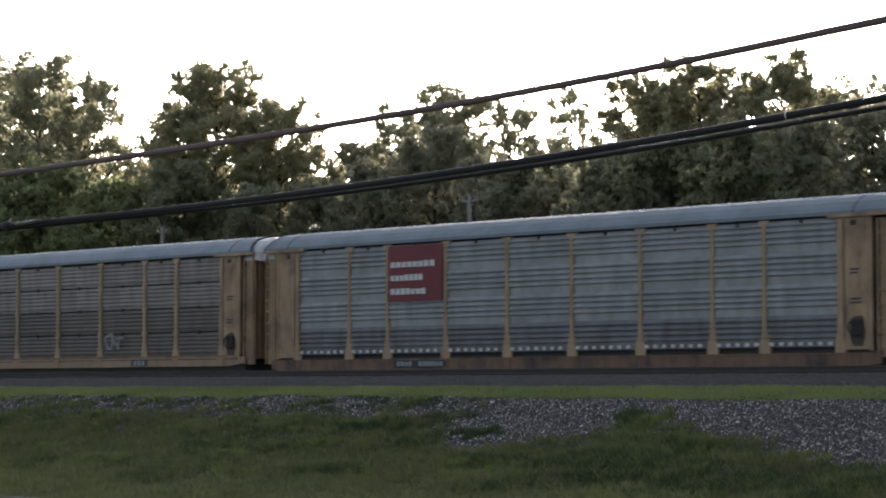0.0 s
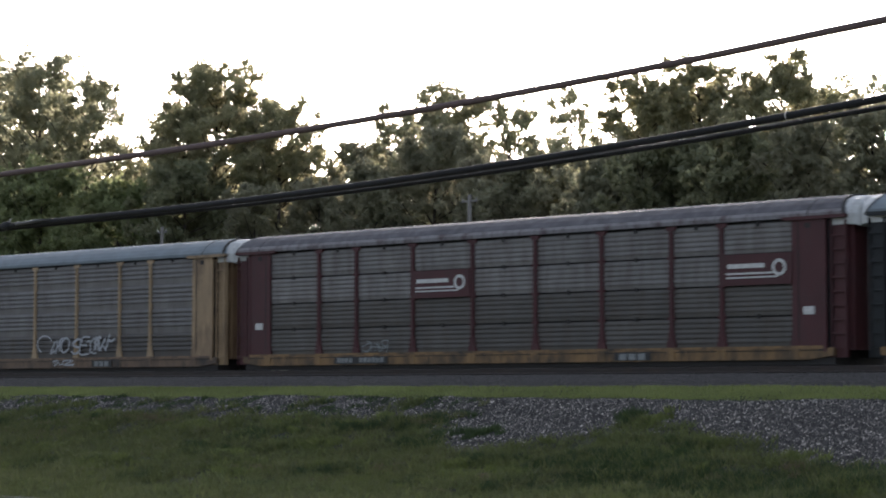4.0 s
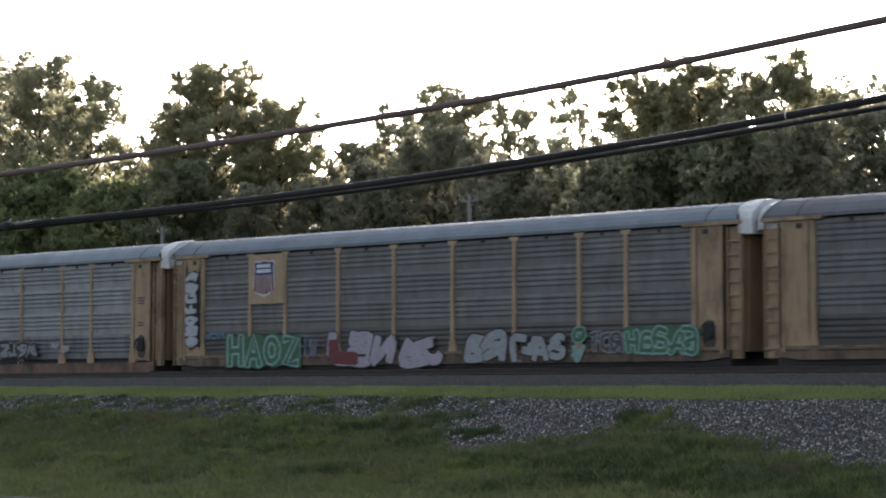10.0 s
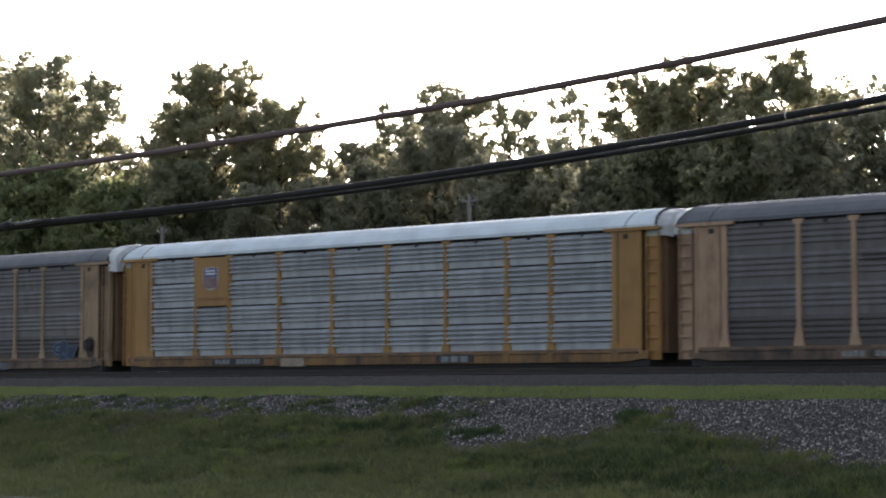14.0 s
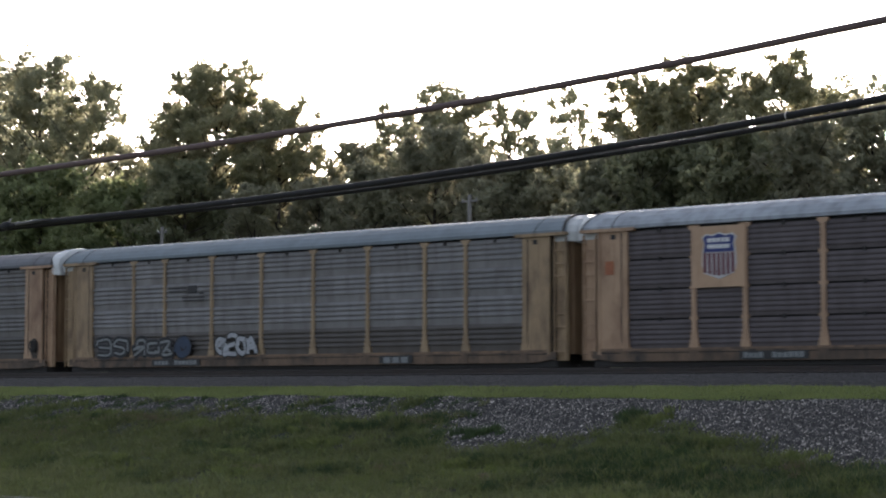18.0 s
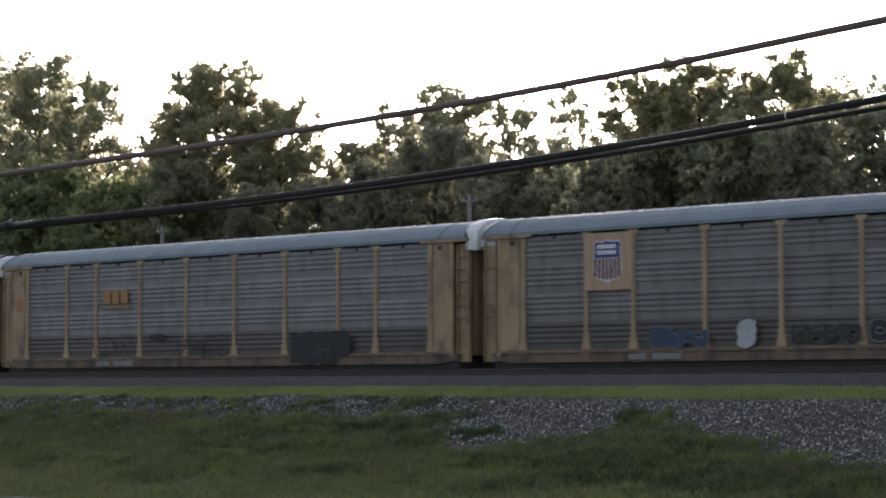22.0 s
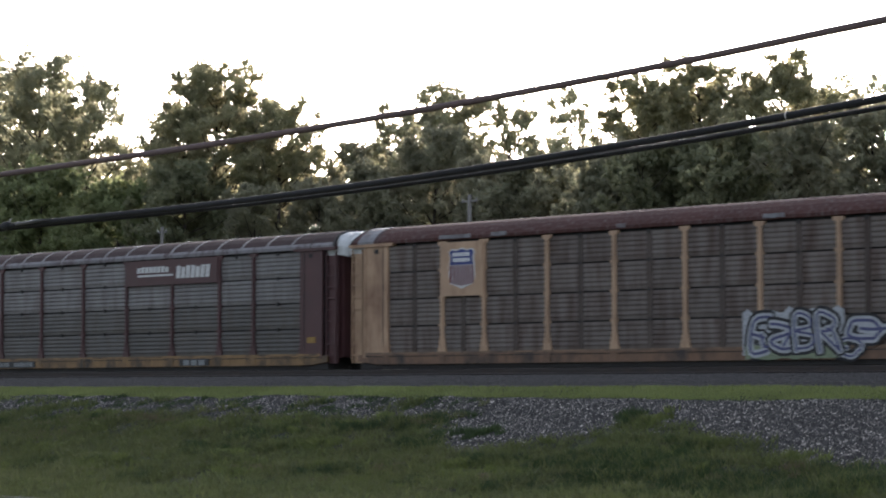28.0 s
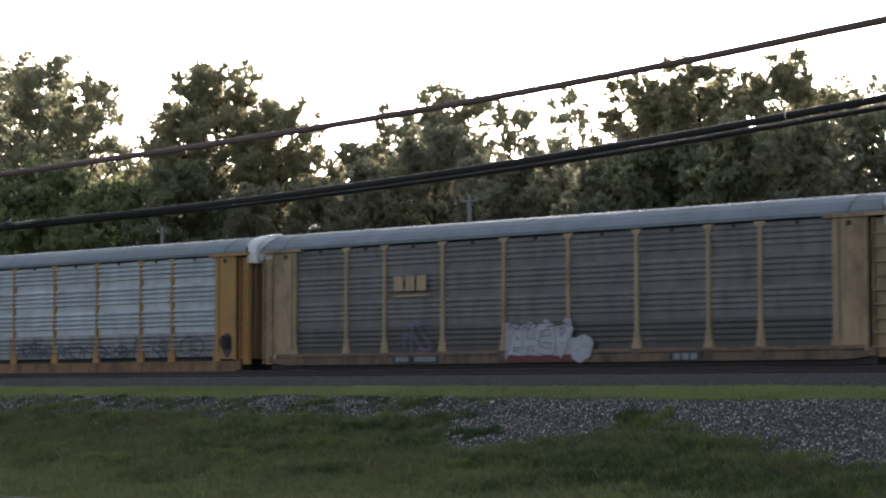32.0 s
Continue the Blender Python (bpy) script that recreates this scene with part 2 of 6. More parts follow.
def scatter():
    """Loose stones on the bank, and blades of grass."""
    rng = np.random.default_rng(7)
    # stones: coarse and pale on the bank, fine and grimy by the track
    cone = np.array([(1, 0, -0.35), (0, 1, -0.35), (-1, 0, -0.35), (0, -1, -0.35), (0.157, 0.1177, 0.5887)], float)
    tris = np.array([(0, 1, 4), (1, 2, 4), (2, 3, 4), (3, 0, 4)])
    for nm, count, y0, y1, s0, s1, dark, pale, power, lab in (
            ("crushed_stone", 60000, FACE - 14.5, FACE - 7.6, 0.018, 0.055, (0.011, 0.010, 0.009), (0.50, 0.455, 0.405), 4.6, "grey crushed stones on the bank below the track"),
            ("ballast", 14000, FACE - 6.1, FACE - 4.2, 0.016, 0.034, (0.014, 0.012, 0.011), (0.17, 0.155, 0.14), 4.2, "grimy dark ballast stones beside the track")):
        P, S = [], []
        for _ in range(400000):
            x, y = rng.uniform(-88, -18), rng.uniform(y0, y1)
            if x < -1.52 * y or x > -0.56 * y:
                continue
            if rng.random() < stone_share(x, y):
                P.append((x, y, bank(y) + rough_at(x, y)))
                S.append(s0 + (s1 - s0) * rng.random() ** 1.6)
            if len(P) >= count:
                break
        n = len(P)
        P, S = np.array(P), np.array(S)
        v = cone[None] * rng.uniform(0.6, 1.3, (n, 5, 3)) * S[:, None, None]
        v[:, 4, :2] += rng.normal(0, 0.35, (n, 2)) * S[:, None]
        a = rng.uniform(0, 6.28, n)[:, None]
        v = np.stack([v[..., 0] * np.cos(a) - v[..., 1] * np.sin(a), v[..., 0] * np.sin(a) + v[..., 1] * np.cos(a), v[..., 2]], -1) + P[:, None]
        me = bpy.data.meshes.new(nm)
        me.from_pydata(v.reshape(-1, 3).tolist(), [], (tris[None] + 5 * np.arange(n)[:, None, None]).reshape(-1, 3).tolist())
        m, nt, b = nodes_of(nm)
        g = nt.nodes.new("ShaderNodeNewGeometry")
        pw = nt.nodes.new("ShaderNodeMath")
        pw.operation = "POWER"
        pw.inputs[1].default_value = power
        nt.links.new(g.outputs["Random Per Island"], pw.inputs[0])
        c = mixed(nt, pw.outputs[0], dark, pale)
        c = mixed(nt, noisy(nt, place(nt, (1, 1, 1), False), 30, 4, 0.5, 0.95), c, (0.045, 0.04, 0.035))
        nt.links.new(c, b.inputs["Base Color"])
        b.inputs["Roughness"].default_value = 0.85
        me.materials.append(None)
        tagged(part(nm, me, m), lab, "stones", kind="stuff")

    # grass
    for nm, count, y0, y1, h0, h1, ca_, cb_, lab in (
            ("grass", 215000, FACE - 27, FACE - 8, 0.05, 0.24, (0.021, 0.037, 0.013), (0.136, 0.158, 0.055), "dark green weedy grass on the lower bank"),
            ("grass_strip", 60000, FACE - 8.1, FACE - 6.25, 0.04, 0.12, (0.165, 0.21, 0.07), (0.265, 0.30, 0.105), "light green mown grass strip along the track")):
        B = []
        tuft = 20 if nm == "grass" else 1
        while len(B) < count:
            x = rng.uniform(-88, -18, 1000)
            y = rng.uniform(y0, y1, 1000)
            for a, c in zip(x, y):
                if -1.5 * c < a < -0.58 * c:
                    clump = noise.noise((a * 0.9, c * 0.9, 20.0))
                    if rng.random() > max(0.6, 0.85 + 0.6 * clump):
                        continue
                    high, r = rng.uniform(0.45, 1.6) * (1 + 0.6 * max(0.0, clump)), rng.uniform(0.06, 0.16)
                    for _ in range(tuft):
                        u, v = (a + rng.normal(0, r), c + rng.normal(0, r)) if tuft > 1 else (a, c)
                        if y0 < v < y1 and rng.random() > stone_share(u, v) * 1.02:
                            B.append((u, v, bank(v) + rough_at(u, v) - 0.01, high if tuft > 1 else 1.0))
        B = np.array(B[:count])
        n = len(B)
        h = rng.uniform(h0, h1, n) * B[:, 3]
        ang = rng.uniform(0, 6.28, n)
        w = rng.uniform(0.012, 0.030, n) if nm == "grass" else rng.uniform(0.008, 0.02, n)
        lean = rng.normal(0, 0.75 if nm == "grass" else 0.35, (n, 2)) * h[:, None]
        dx, dy = np.cos(ang) * w, np.sin(ang) * w
        v = np.empty((n, 3, 3))
        v[:, 0] = B[:, :3] + np.stack([dx, dy, 0 * h], 1)
        v[:, 1] = B[:, :3] - np.stack([dx, dy, 0 * h], 1)
        v[:, 2] = B[:, :3] + np.stack([lean[:, 0], lean[:, 1], h], 1)
        me = bpy.data.meshes.new(nm)
        me.from_pydata(v.reshape(-1, 3).tolist(), [], np.arange(3 * n).reshape(-1, 3).tolist())
        me.materials.append(None)
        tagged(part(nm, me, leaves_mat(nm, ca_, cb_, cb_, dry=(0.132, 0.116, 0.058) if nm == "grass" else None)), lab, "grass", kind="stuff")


DARK_WEEDS = [(-25.6, 41.8, 2.2, 1.0), (-28.4, 42.7, 1.6, 0.6), (-25.2, 42.9, 1.4, 0.7), (-36.0, 42.6, 1.8, 1.0), (-34.0, 42.4, 2.2, 1.2), (-31.5, 41.6, 2.2, 1.0), (-29.0, 41.6, 2.2, 0.9), (-27.2, 41.4, 1.8, 0.9), (-33.0, 43.8, 1.6, 0.7), (-30.5, 40.6, 2.4, 0.8), (-35.0, 41.2, 1.8, 0.9), (-43.2, 44.4, 1.2, 0.7), (-50.3, 44.9, 1.2, 0.7), (-56.6, 40.4, 0.8, 1.4), (-49.5, 38.8, 0.8, 1.4), (-43.5, 38.7, 0.6, 0.6), (-36.4, 43.3, 1.2, 1.1), (-34.5, 43.2, 1.4, 1.2), (-33.5, 44.5, 1.2, 0.5), (-32.0, 42.1, 1.7, 1.0), (-33.8, 41.3, 1.6, 0.9), (-27.8, 41.8, 1.6, 0.6), (-27.0, 42.4, 1.1, 0.8), (-35.2, 40.4, 1.4, 0.5), (-41.8, 45.3, 0.9, 0.5), (-50.9, 43.1, 1.5, 0.5), (-47.5, 45.7, 1.2, 0.4), (-43.6, 41.1, 1.3, 0.6), (-44.6, 46.3, 1.5, 0.6), (-37.2, 47.0, 0.5, 0.3)]
LIGHT_TUFTS = [(-53.2, 41.1, 1.0, 1.4), (-47.4, 41.7, 0.8, 0.6), (-46.5, 46.7, 0.4, 0.3), (-39.1, 41.0, 0.8, 1.3), (-37.2, 41.9, 1.4, 0.8), (-33.4, 45.1, 1.0, 0.4), (-58.4, 42.5, 1.3, 0.5), (-55.1, 45.4, 1.3, 0.4), (-46.8, 44.1, 0.9, 0.5), (-41.2, 40.4, 1.0, 0.7), (-36.3, 46.5, 0.5, 0.6), (-30.1, 43.9, 0.8, 0.4)]
DRY_TUFTS = [(-61.0, 46.2, 1.0, 0.4), (-45.9, 41.2, 0.6, 0.4), (-30.4, 41.9, 0.5, 0.3), (-29.3, 43.2, 0.8, 0.3), (-60.1, 44.6, 1.6, 0.5), (-57.5, 46.2, 1.6, 0.3), (-46.4, 38.9, 0.9, 0.7), (-41.4, 41.9, 0.6, 0.5), (-38.1, 41.1, 0.8, 0.4)]


def weeds():
    """Taller weeds, pale tufts and dry stalks in patches on the bank."""
    rng = np.random.default_rng(11)
    for nm, spots, extra, h0, h1, many, ca_, cb_, lab in (
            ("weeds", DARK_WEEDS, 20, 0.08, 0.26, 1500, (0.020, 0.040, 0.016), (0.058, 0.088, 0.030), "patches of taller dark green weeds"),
            ("pale_tufts", LIGHT_TUFTS, 30, 0.07, 0.22, 1200, (0.085, 0.115, 0.030), (0.165, 0.19, 0.055), "tufts of pale yellow-green grass"),
            ("dry_stalks", DRY_TUFTS, 24, 0.05, 0.16, 800, (0.10, 0.078, 0.042), (0.20, 0.165, 0.10), "thin brown dry stalks in the grass")):
        V = []
        places = list(spots) + [(rng.uniform(-66, -26), rng.uniform(38.5, 47.0), rng.uniform(0.3, 1.1), rng.uniform(0.15, 0.4)) for _ in range(extra)]
        if nm == "weeds":
            places += [(rng.uniform(-68, -43.5), rng.uniform(45.8, 48.6), 0.25, 0.15) for _ in range(130)]
        for cx, cy, rx, ry in places:
            small = rx < 0.28
            if stone_share(cx, cy) > 0.5 and not small and (cx, cy, rx, ry) not in spots:
                continue
            tufts = [(cx + rng.normal() * rx * 0.5, cy + rng.normal() * ry * 0.5, rng.uniform(0.5, 1.3)) for _ in range(int(18 * rx * ry) + 6)]
            for _ in range(int(many * math.sqrt(rx * ry) + (-180 if small else 150))):
                u, v, high = tufts[rng.integers(len(tufts))]
                x, y = u + rng.normal() * 0.10, v + rng.normal() * 0.10
                h = rng.uniform(h0, h1) * high * (0.45 if small else 1.0)
                a = rng.uniform(0, 6.28)
                w = rng.uniform(0.010, 0.024)
                z = bank(y) + rough_at(x, y) - 0.01
                lx, ly = rng.normal(0, 0.4, 2) * h
                V += [(x + w * math.cos(a), y + w * math.sin(a), z), (x - w * math.cos(a), y - w * math.sin(a), z), (x + lx, y + ly, z + h)]
        me = bpy.data.meshes.new(nm)
        me.from_pydata(V, [], np.arange(len(V)).reshape(-1, 3).tolist())
        me.materials.append(None)
        tagged(part(nm, me, leaves_mat(nm, ca_, cb_, cb_)), lab, "weeds", kind="stuff")


scatter()
weeds()


# ---- the road below the bank ----
ASPHALT = plain("asphalt", (0.0393, 0.0393, 0.0408), 0.9, 0.0, 0.4, 40.0)
tagged(part("road", Geo().box(-1500, 1500, 22.5, 33.45, -3.5, -3.17).mesh("road"), ASPHALT), "dark asphalt road below the bank", "road", kind="structure")
KERB = plain("kerb_concrete", (0.2826, 0.2747, 0.2591), 0.85, 0.0, 0.3, 6.0)
tagged(part("kerb", Geo().run([(33.45, -3.5), (33.45, -3.04), (33.48, -3.02), (33.57, -3.02), (33.57, -3.5)], -1500, 1500).mesh("kerb"), KERB), "pale concrete kerb along the road", "kerb", kind="structure")


# ---- the two tracks ----
def rail_mesh():
    pr = [(-0.075, 0.0), (0.075, 0.0), (0.075, 0.015), (0.012, 0.035), (0.012, 0.13), (0.037, 0.14), (0.037, 0.172), (0.025, 0.18),
          (-0.025, 0.18), (-0.037, 0.172), (-0.037, 0.14), (-0.012, 0.13), (-0.012, 0.035), (-0.075, 0.015)]
    return Geo().run(pr, -1500, 1500).mesh("rail")


RAIL = rail_mesh()
RUST = paint("rail_steel", (0.020, 0.014, 0.012), (0.04, 0.022, 0.014), 0.6, 0.6)
SLEEPER = plain("sleeper_wood", (0.022, 0.018, 0.015), 0.9)
for mid_y, up, lab in ((MID, 0.0, "far"), (NEAR_MID, NEAR_UP, "near")):
    for side in (-0.755, 0.755):
        part("rail", RAIL, RUST, None, at=pose(0, mid_y + side, up - 0.18))
    for o in scene.objects:
        if o.name.startswith("rail") and "label" not in o:
            tagged(o, "rusty steel rail on stone ballast", "rail", "rails", "structure")
    g = Geo()
    for i in range(420):
        x = -190 + i * 0.55
        g.box(x, x + 0.23, mid_y - 1.3, mid_y + 1.3, up - 0.36, up - 0.18)
    tagged(part("sleepers", g.mesh("sleepers"), SLEEPER), "dark wooden sleepers in the ballast", "sleepers", kind="stuff")


# ---- the train ----
H = 1.55                                          # half the width of a car
POSTS = (-12.13, -9.33, -7.32, -4.40, -1.465, 1.465, 4.40, 7.32, 9.33, 12.13)
LOW, TOP = 1.05, 4.99                             # the side panels


def ribbed(width, height, ribs, cover, depth=0.045):
    """One sheet of a side wall with pressed ribs over the upper part of it; its front is -y, the foot at z = 0."""
    pr = [(0.0, height)]
    pitch = height * cover / ribs
    z = height - 0.012
    for _ in range(ribs):
        pr += [(0.0, z), (-depth, z - pitch * 0.5), (-depth, z - pitch * 0.74), (-0.004, z - pitch * 0.8), (0.0, z - pitch * 0.97)]
        z -= pitch
    pr += [(0.0, 0.0)]
    full = pr + [(0.02, 0.0), (0.02, height)]
    return Geo().run(full, -width / 2, width / 2).mesh("side_panel")


def post_mesh(knobs=False):
    g = Geo()
    for z in (4.005, 3.02, 2.035) if knobs else ():
        g.bar(-0.15, 0.15, -0.045, 0.02, z - 0.045, z + 0.045)
    g.plate([(-0.21, 0.84), (0.21, 0.84), (0.21, 1.02), (0.10, 1.62), (0.085, 1.72), (0.085, 4.86), (0.20, 4.93), (0.20, 5.03),
             (-0.20, 5.03), (-0.20, 4.93), (-0.085, 4.86), (-0.085, 1.72), (-0.10, 1.62), (-0.21, 1.02)], -0.03, 0.06)
    g.bar(-0.045, 0.045, -0.06, -0.03, 1.3, 4.88)
    return g.mesh("post")


def end_post_mesh():
    return Geo().plate([(-0.19, 0.84), (0.19, 0.84), (0.19, 1.0), (0.1, 1.55), (0.1, 5.0), (-0.1, 5.0), (-0.1, 1.55), (-0.19, 1.0)], -0.05, 0.06).mesh("end_post")


ROOF_LINE = [(-1.56, 5.06), (-1.57, 5.17), (-1.47, 5.30), (-1.28, 5.47), (-0.98, 5.64), (-0.55, 5.76), (0.0, 5.80)]
ROOF_LINE = ROOF_LINE + [(-y, z) for y, z in ROOF_LINE[-2::-1]]


def roof_mesh(ends):
    """The roof: an arched shell in sheets with seams, cut slanting at the ends."""
    g = Geo()
    n = len(ROOF_LINE)
    xs = [-13.98] + [-13.0 + i * 26.0 / 18 for i in range(19)] + [13.98]
    vs, fs = [], []
    for i, x in enumerate(xs):
        for y, z in ROOF_LINE:
            cut = (z - 5.06) * 0.45 if i in (0, len(xs) - 1) else 0.0
            vs.append((x - math.copysign(cut, x), y, z))
    for i in range(len(xs) - 1):
        fs += [(i * n + k, (i + 1) * n + k, (i + 1) * n + k + 1, i * n + k + 1) for k in range(n - 1)]
    g.add(vs, fs)
    for i in (0, len(xs) - 1):
        g.f.append(tuple(range(i * n, i * n + n)))
    return g.mesh("roof")


def seam_mesh():
    """One raised seam across the roof."""
    g = Geo()
    a = [(y * 1.006, z + 0.012) for y, z in ROOF_LINE]
    b = [(y * 0.99, z - 0.03) for y, z in ROOF_LINE[::-1]]
    return g.run(a + b, -0.06, 0.06).mesh("roof_seam")


def joint_mesh():
    """The fine dark joint of the roof's last sheet."""
    a = [(y * 1.004, z + 0.006) for y, z in ROOF_LINE]
    b = [(y * 0.99, z - 0.03) for y, z in ROOF_LINE[::-1]]
    return Geo().run(a + b, 12.62, 12.66).mesh("roof_joint")


def edge_mesh():
    """The dark rubber edge round the end of the roof."""
    g = Geo()
    n = len(ROOF_LINE)
    vs, fs = [], []
    for x in (13.93, 14.0):
        vs += [(x - (z - 5.06) * 0.45, y * 1.008, z + 0.012) for y, z in ROOF_LINE]
    fs = [(k, n + k, n + k + 1, k + 1) for k in range(n - 1)]
    vs += [(14.0 - (z - 5.06) * 0.45, y * 0.96, z - 0.06) for y, z in ROOF_LINE]
    fs += [(n + k, 2 * n + k, 2 * n + k + 1, n + k + 1) for k in range(n - 1)]
    return g.add(vs, fs).mesh("roof_edge")


def cap_mesh():
    """The pale weather hood on the end of the roof."""
    g = Geo()
    line = [(-1.38, 4.78), (-1.40, 5.12), (-1.30, 5.34), (-1.06, 5.55), (-0.6, 5.70), (0.0, 5.74)]
    line += [(-y, z) for y, z in line[-2::-1]]
    n = len(line)
    rows = [(13.4, 1.0, 0.0), (14.12, 1.0, 0.0), (14.28, 0.97, -0.03), (14.36, 0.9, -0.08)]
    vs = [(x, y * k, z + dz) for x, k, dz in rows for y, z in line]
    fs = []
    for i in range(len(rows) - 1):
        fs += [(i * n + k, (i + 1) * n + k, (i + 1) * n + k + 1, i * n + k + 1) for k in range(n - 1)]
    g.add(vs, fs)
    g.f.append(tuple(range(3 * n, 4 * n)))
    return g.mesh("end_hood")


def tarp_mesh():
    """A slack, creased white cover over the gap between two roofs."""
    line = [(-1.46, 4.66), (-1.49, 4.88), (-1.51, 5.15), (-1.44, 5.38), (-1.22, 5.58), (-0.85, 5.74), (-0.4, 5.83), (0.0, 5.85)]
    line += [(-y, z) for y, z in line[-2::-1]]
    n, xs = len(line), [13.72, 13.86, 13.99, 14.12, 14.26, 14.40]
    vs, fs = [], []
    for i, x in enumerate(xs):
        for y, z in line:
            d = 0.05 * noise.noise((x * 3.1, y * 2.3, z * 2.7)) + 0.04 * noise.noise((x * 7.0, y * 5.0, z * 6.0))
            slant = 0.32 * (5.85 - z) if i == 0 else 0.0
            k = 1.0 + d * 0.7
            vs.append((x + slant * 0.8 + (d if 0 < i < 5 else 0.0), y * k, z + d))
    for i in range(len(xs) - 1):
        fs += [(i * n + k, (i + 1) * n + k, (i + 1) * n + k + 1, i * n + k + 1) for k in range(n - 1)]
    g = Geo().add(vs, fs)
    for a in (0, len(xs) - 1):
        g.f.append(tuple(range(a * n, a * n + n)))
    return g.mesh("weather_cover")


def sill_mesh(low):
    """The side sill, with a rim above and below, brackets and holes' covers along it. low: its lower edge."""
    g = Geo()
    g.plate([(-13.55, low + 0.12), (-12.6, low), (12.6, low), (13.55, low + 0.12), (13.55, 0.86), (-13.55, 0.86)], -H, -H + 0.10)
    g.box(-13.0, 13.0, -H - 0.03, -H, 0.80, 0.86)
    g.box(-12.6, 12.6, -H - 0.025, -H, low, low + 0.035)
    for x in POSTS:
        g.bar(x - 0.17, x + 0.17, -H - 0.022, -H, low + 0.035, 0.80)
    return g.mesh("side_sill")


def end_frame_mesh():
    """The solid plate of the side by the end of the car, with its stiffeners."""
    g = Geo()
    g.box(12.2, 13.22, 0.0, 0.05, 0.95, 5.0)
    g.bar(13.16, 13.28, -0.035, 0.05, 0.9, 5.0)
    g.box(12.35, 13.1, -0.012, 0.0, 2.62, 2.66)
    return g.mesh("end_panel")


def ladder_mesh():
    g = Geo()
    g.bar(13.44, 13.95, 0.15, 0.24, 0.72, 4.92)
    for i in range(9):
        g.bar(13.44, 13.95, 0.03, 0.075, 1.0 + i * 0.43, 1.045 + i * 0.43)
    for x in (13.41, 13.93):
        g.box(x, x + 0.035, 0.03, 0.10, 0.72, 4.92)
    return g.mesh("end_ladder")


def end_door_mesh():
    g = Geo()
    pr = [(13.3, -1.22), (14.05, -1.16), (14.14, -0.6), (14.14, 0.6), (14.05, 1.16), (13.3, 1.22)]
    n = len(pr)
    vs = [(x, y, 0.95) for x, y in pr] + [(x, y, 4.85) for x, y in pr]
    g.add(vs, [tuple(range(n)), tuple(range(2 * n - 1, n - 1, -1))] + [(i, (i + 1) % n, n + (i + 1) % n, n + i) for i in range(n)])
    return g.mesh("end_door")


def header_mesh():
    return Geo().plate([(11.75, 4.98), (13.98, 4.98), (14.02, 5.02), (14.02, 5.09), (11.7, 5.09)], -0.08, 0.1).mesh("end_header")


def wheel_mesh():
    g = Geo()
    g.disc(0, -0.06, 0, 0.42, 0.06, 20)
    g.disc(0, 0.06, 0, 0.45, 0.09, 20)
    g.disc(0, -0.09, 0, 0.14, -0.05, 10)
    return g.mesh("wheel")


def side_frame_mesh():
    g = Geo()
    g.plate([(-1.15, 0.36), (-0.98, 0.32), (-0.55, 0.36), (-0.3, 0.2), (0.3, 0.2), (0.55, 0.36), (0.98, 0.32), (1.15, 0.36), (1.1, 0.58),
             (0.6, 0.66), (0.3, 0.72), (-0.3, 0.72), (-0.6, 0.66), (-1.1, 0.58)], -0.09, 0.09)
    for x in (-0.22, 0, 0.22):
        g.box(x - 0.07, x + 0.07, -0.12, -0.09, 0.26, 0.52)
    return g.mesh("side_frame")


def coupler_mesh():
    g = Geo()
    g.box(12.9, 14.0, -0.12, 0.12, 0.72, 0.98)
    g.box(13.95, 14.38, -0.2, 0.16, 0.68, 1.02)
    g.tube([(13.4, -0.35, 0.7), (13.9, -0.4, 0.35), (14.37, -0.4, 0.3)], 0.025)
    return g.mesh("coupler")


def brake_mesh():
    g = Geo()
    g.disc(12.72, -0.14, 1.62, 0.26, -0.11, 16, 0.21)
    g.box(12.5, 12.94, -0.13, -0.11, 1.60, 1.64)
    g.box(12.70, 12.74, -0.13, -0.11, 1.4, 1.84)
    g.disc(12.72, -0.14, 1.62, 0.06, 0.0, 10)
    g.box(12.55, 12.9, -0.09, 0.0, 1.35, 1.85)
    return g.mesh("brake_wheel")


M_JOINT, M_TARP = joint_mesh(), tarp_mesh()
M_EDGE, M_POST_KNOBS = edge_mesh(), post_mesh(True)
M_POST, M_END_POST, M_ROOF, M_SEAM, M_CAP = post_mesh(), end_post_mesh(), roof_mesh(0), seam_mesh(), cap_mesh()
M_SILL, M_SILL_HIGH, M_END, M_LADDER, M_DOOR, M_HEADER = sill_mesh(0.40), sill_mesh(0.50), end_frame_mesh(), ladder_mesh(), end_door_mesh(), header_mesh()
M_WHEEL, M_FRAME, M_COUPLER, M_BRAKE = wheel_mesh(), side_frame_mesh(), coupler_mesh(), brake_mesh()
M_LATCH = Geo().bar(-0.05, 0.05, -0.02, 0.04, -0.07, 0.07).mesh("latch")
M_VENT = Geo().box(12.52, 12.72, -0.014, 0.0, 4.72, 4.88).mesh("vent")
M_DECK = Geo().box(-13.5, 13.5, -1.44, 1.44, 0.5, 0.92).mesh("deck")
M_SHADE_BOX = Geo().box(-13.44, 13.44, -1.36, 1.36, 0.93, 5.05).mesh("lining")
M_AXLE = Geo().tube([(0, -0.9, 0), (0, 0.9, 0)], 0.08, 8).mesh("axle")
M_END_GAP_SHADE = Geo().box(12.255, 12.295, -0.006, 0.01, 1.02, 4.93).mesh("end_slit")
M_LEDGE = Geo().box(-13.2, 13.2, -0.012, 0.06, 0.985, 1.09).mesh("ledge")
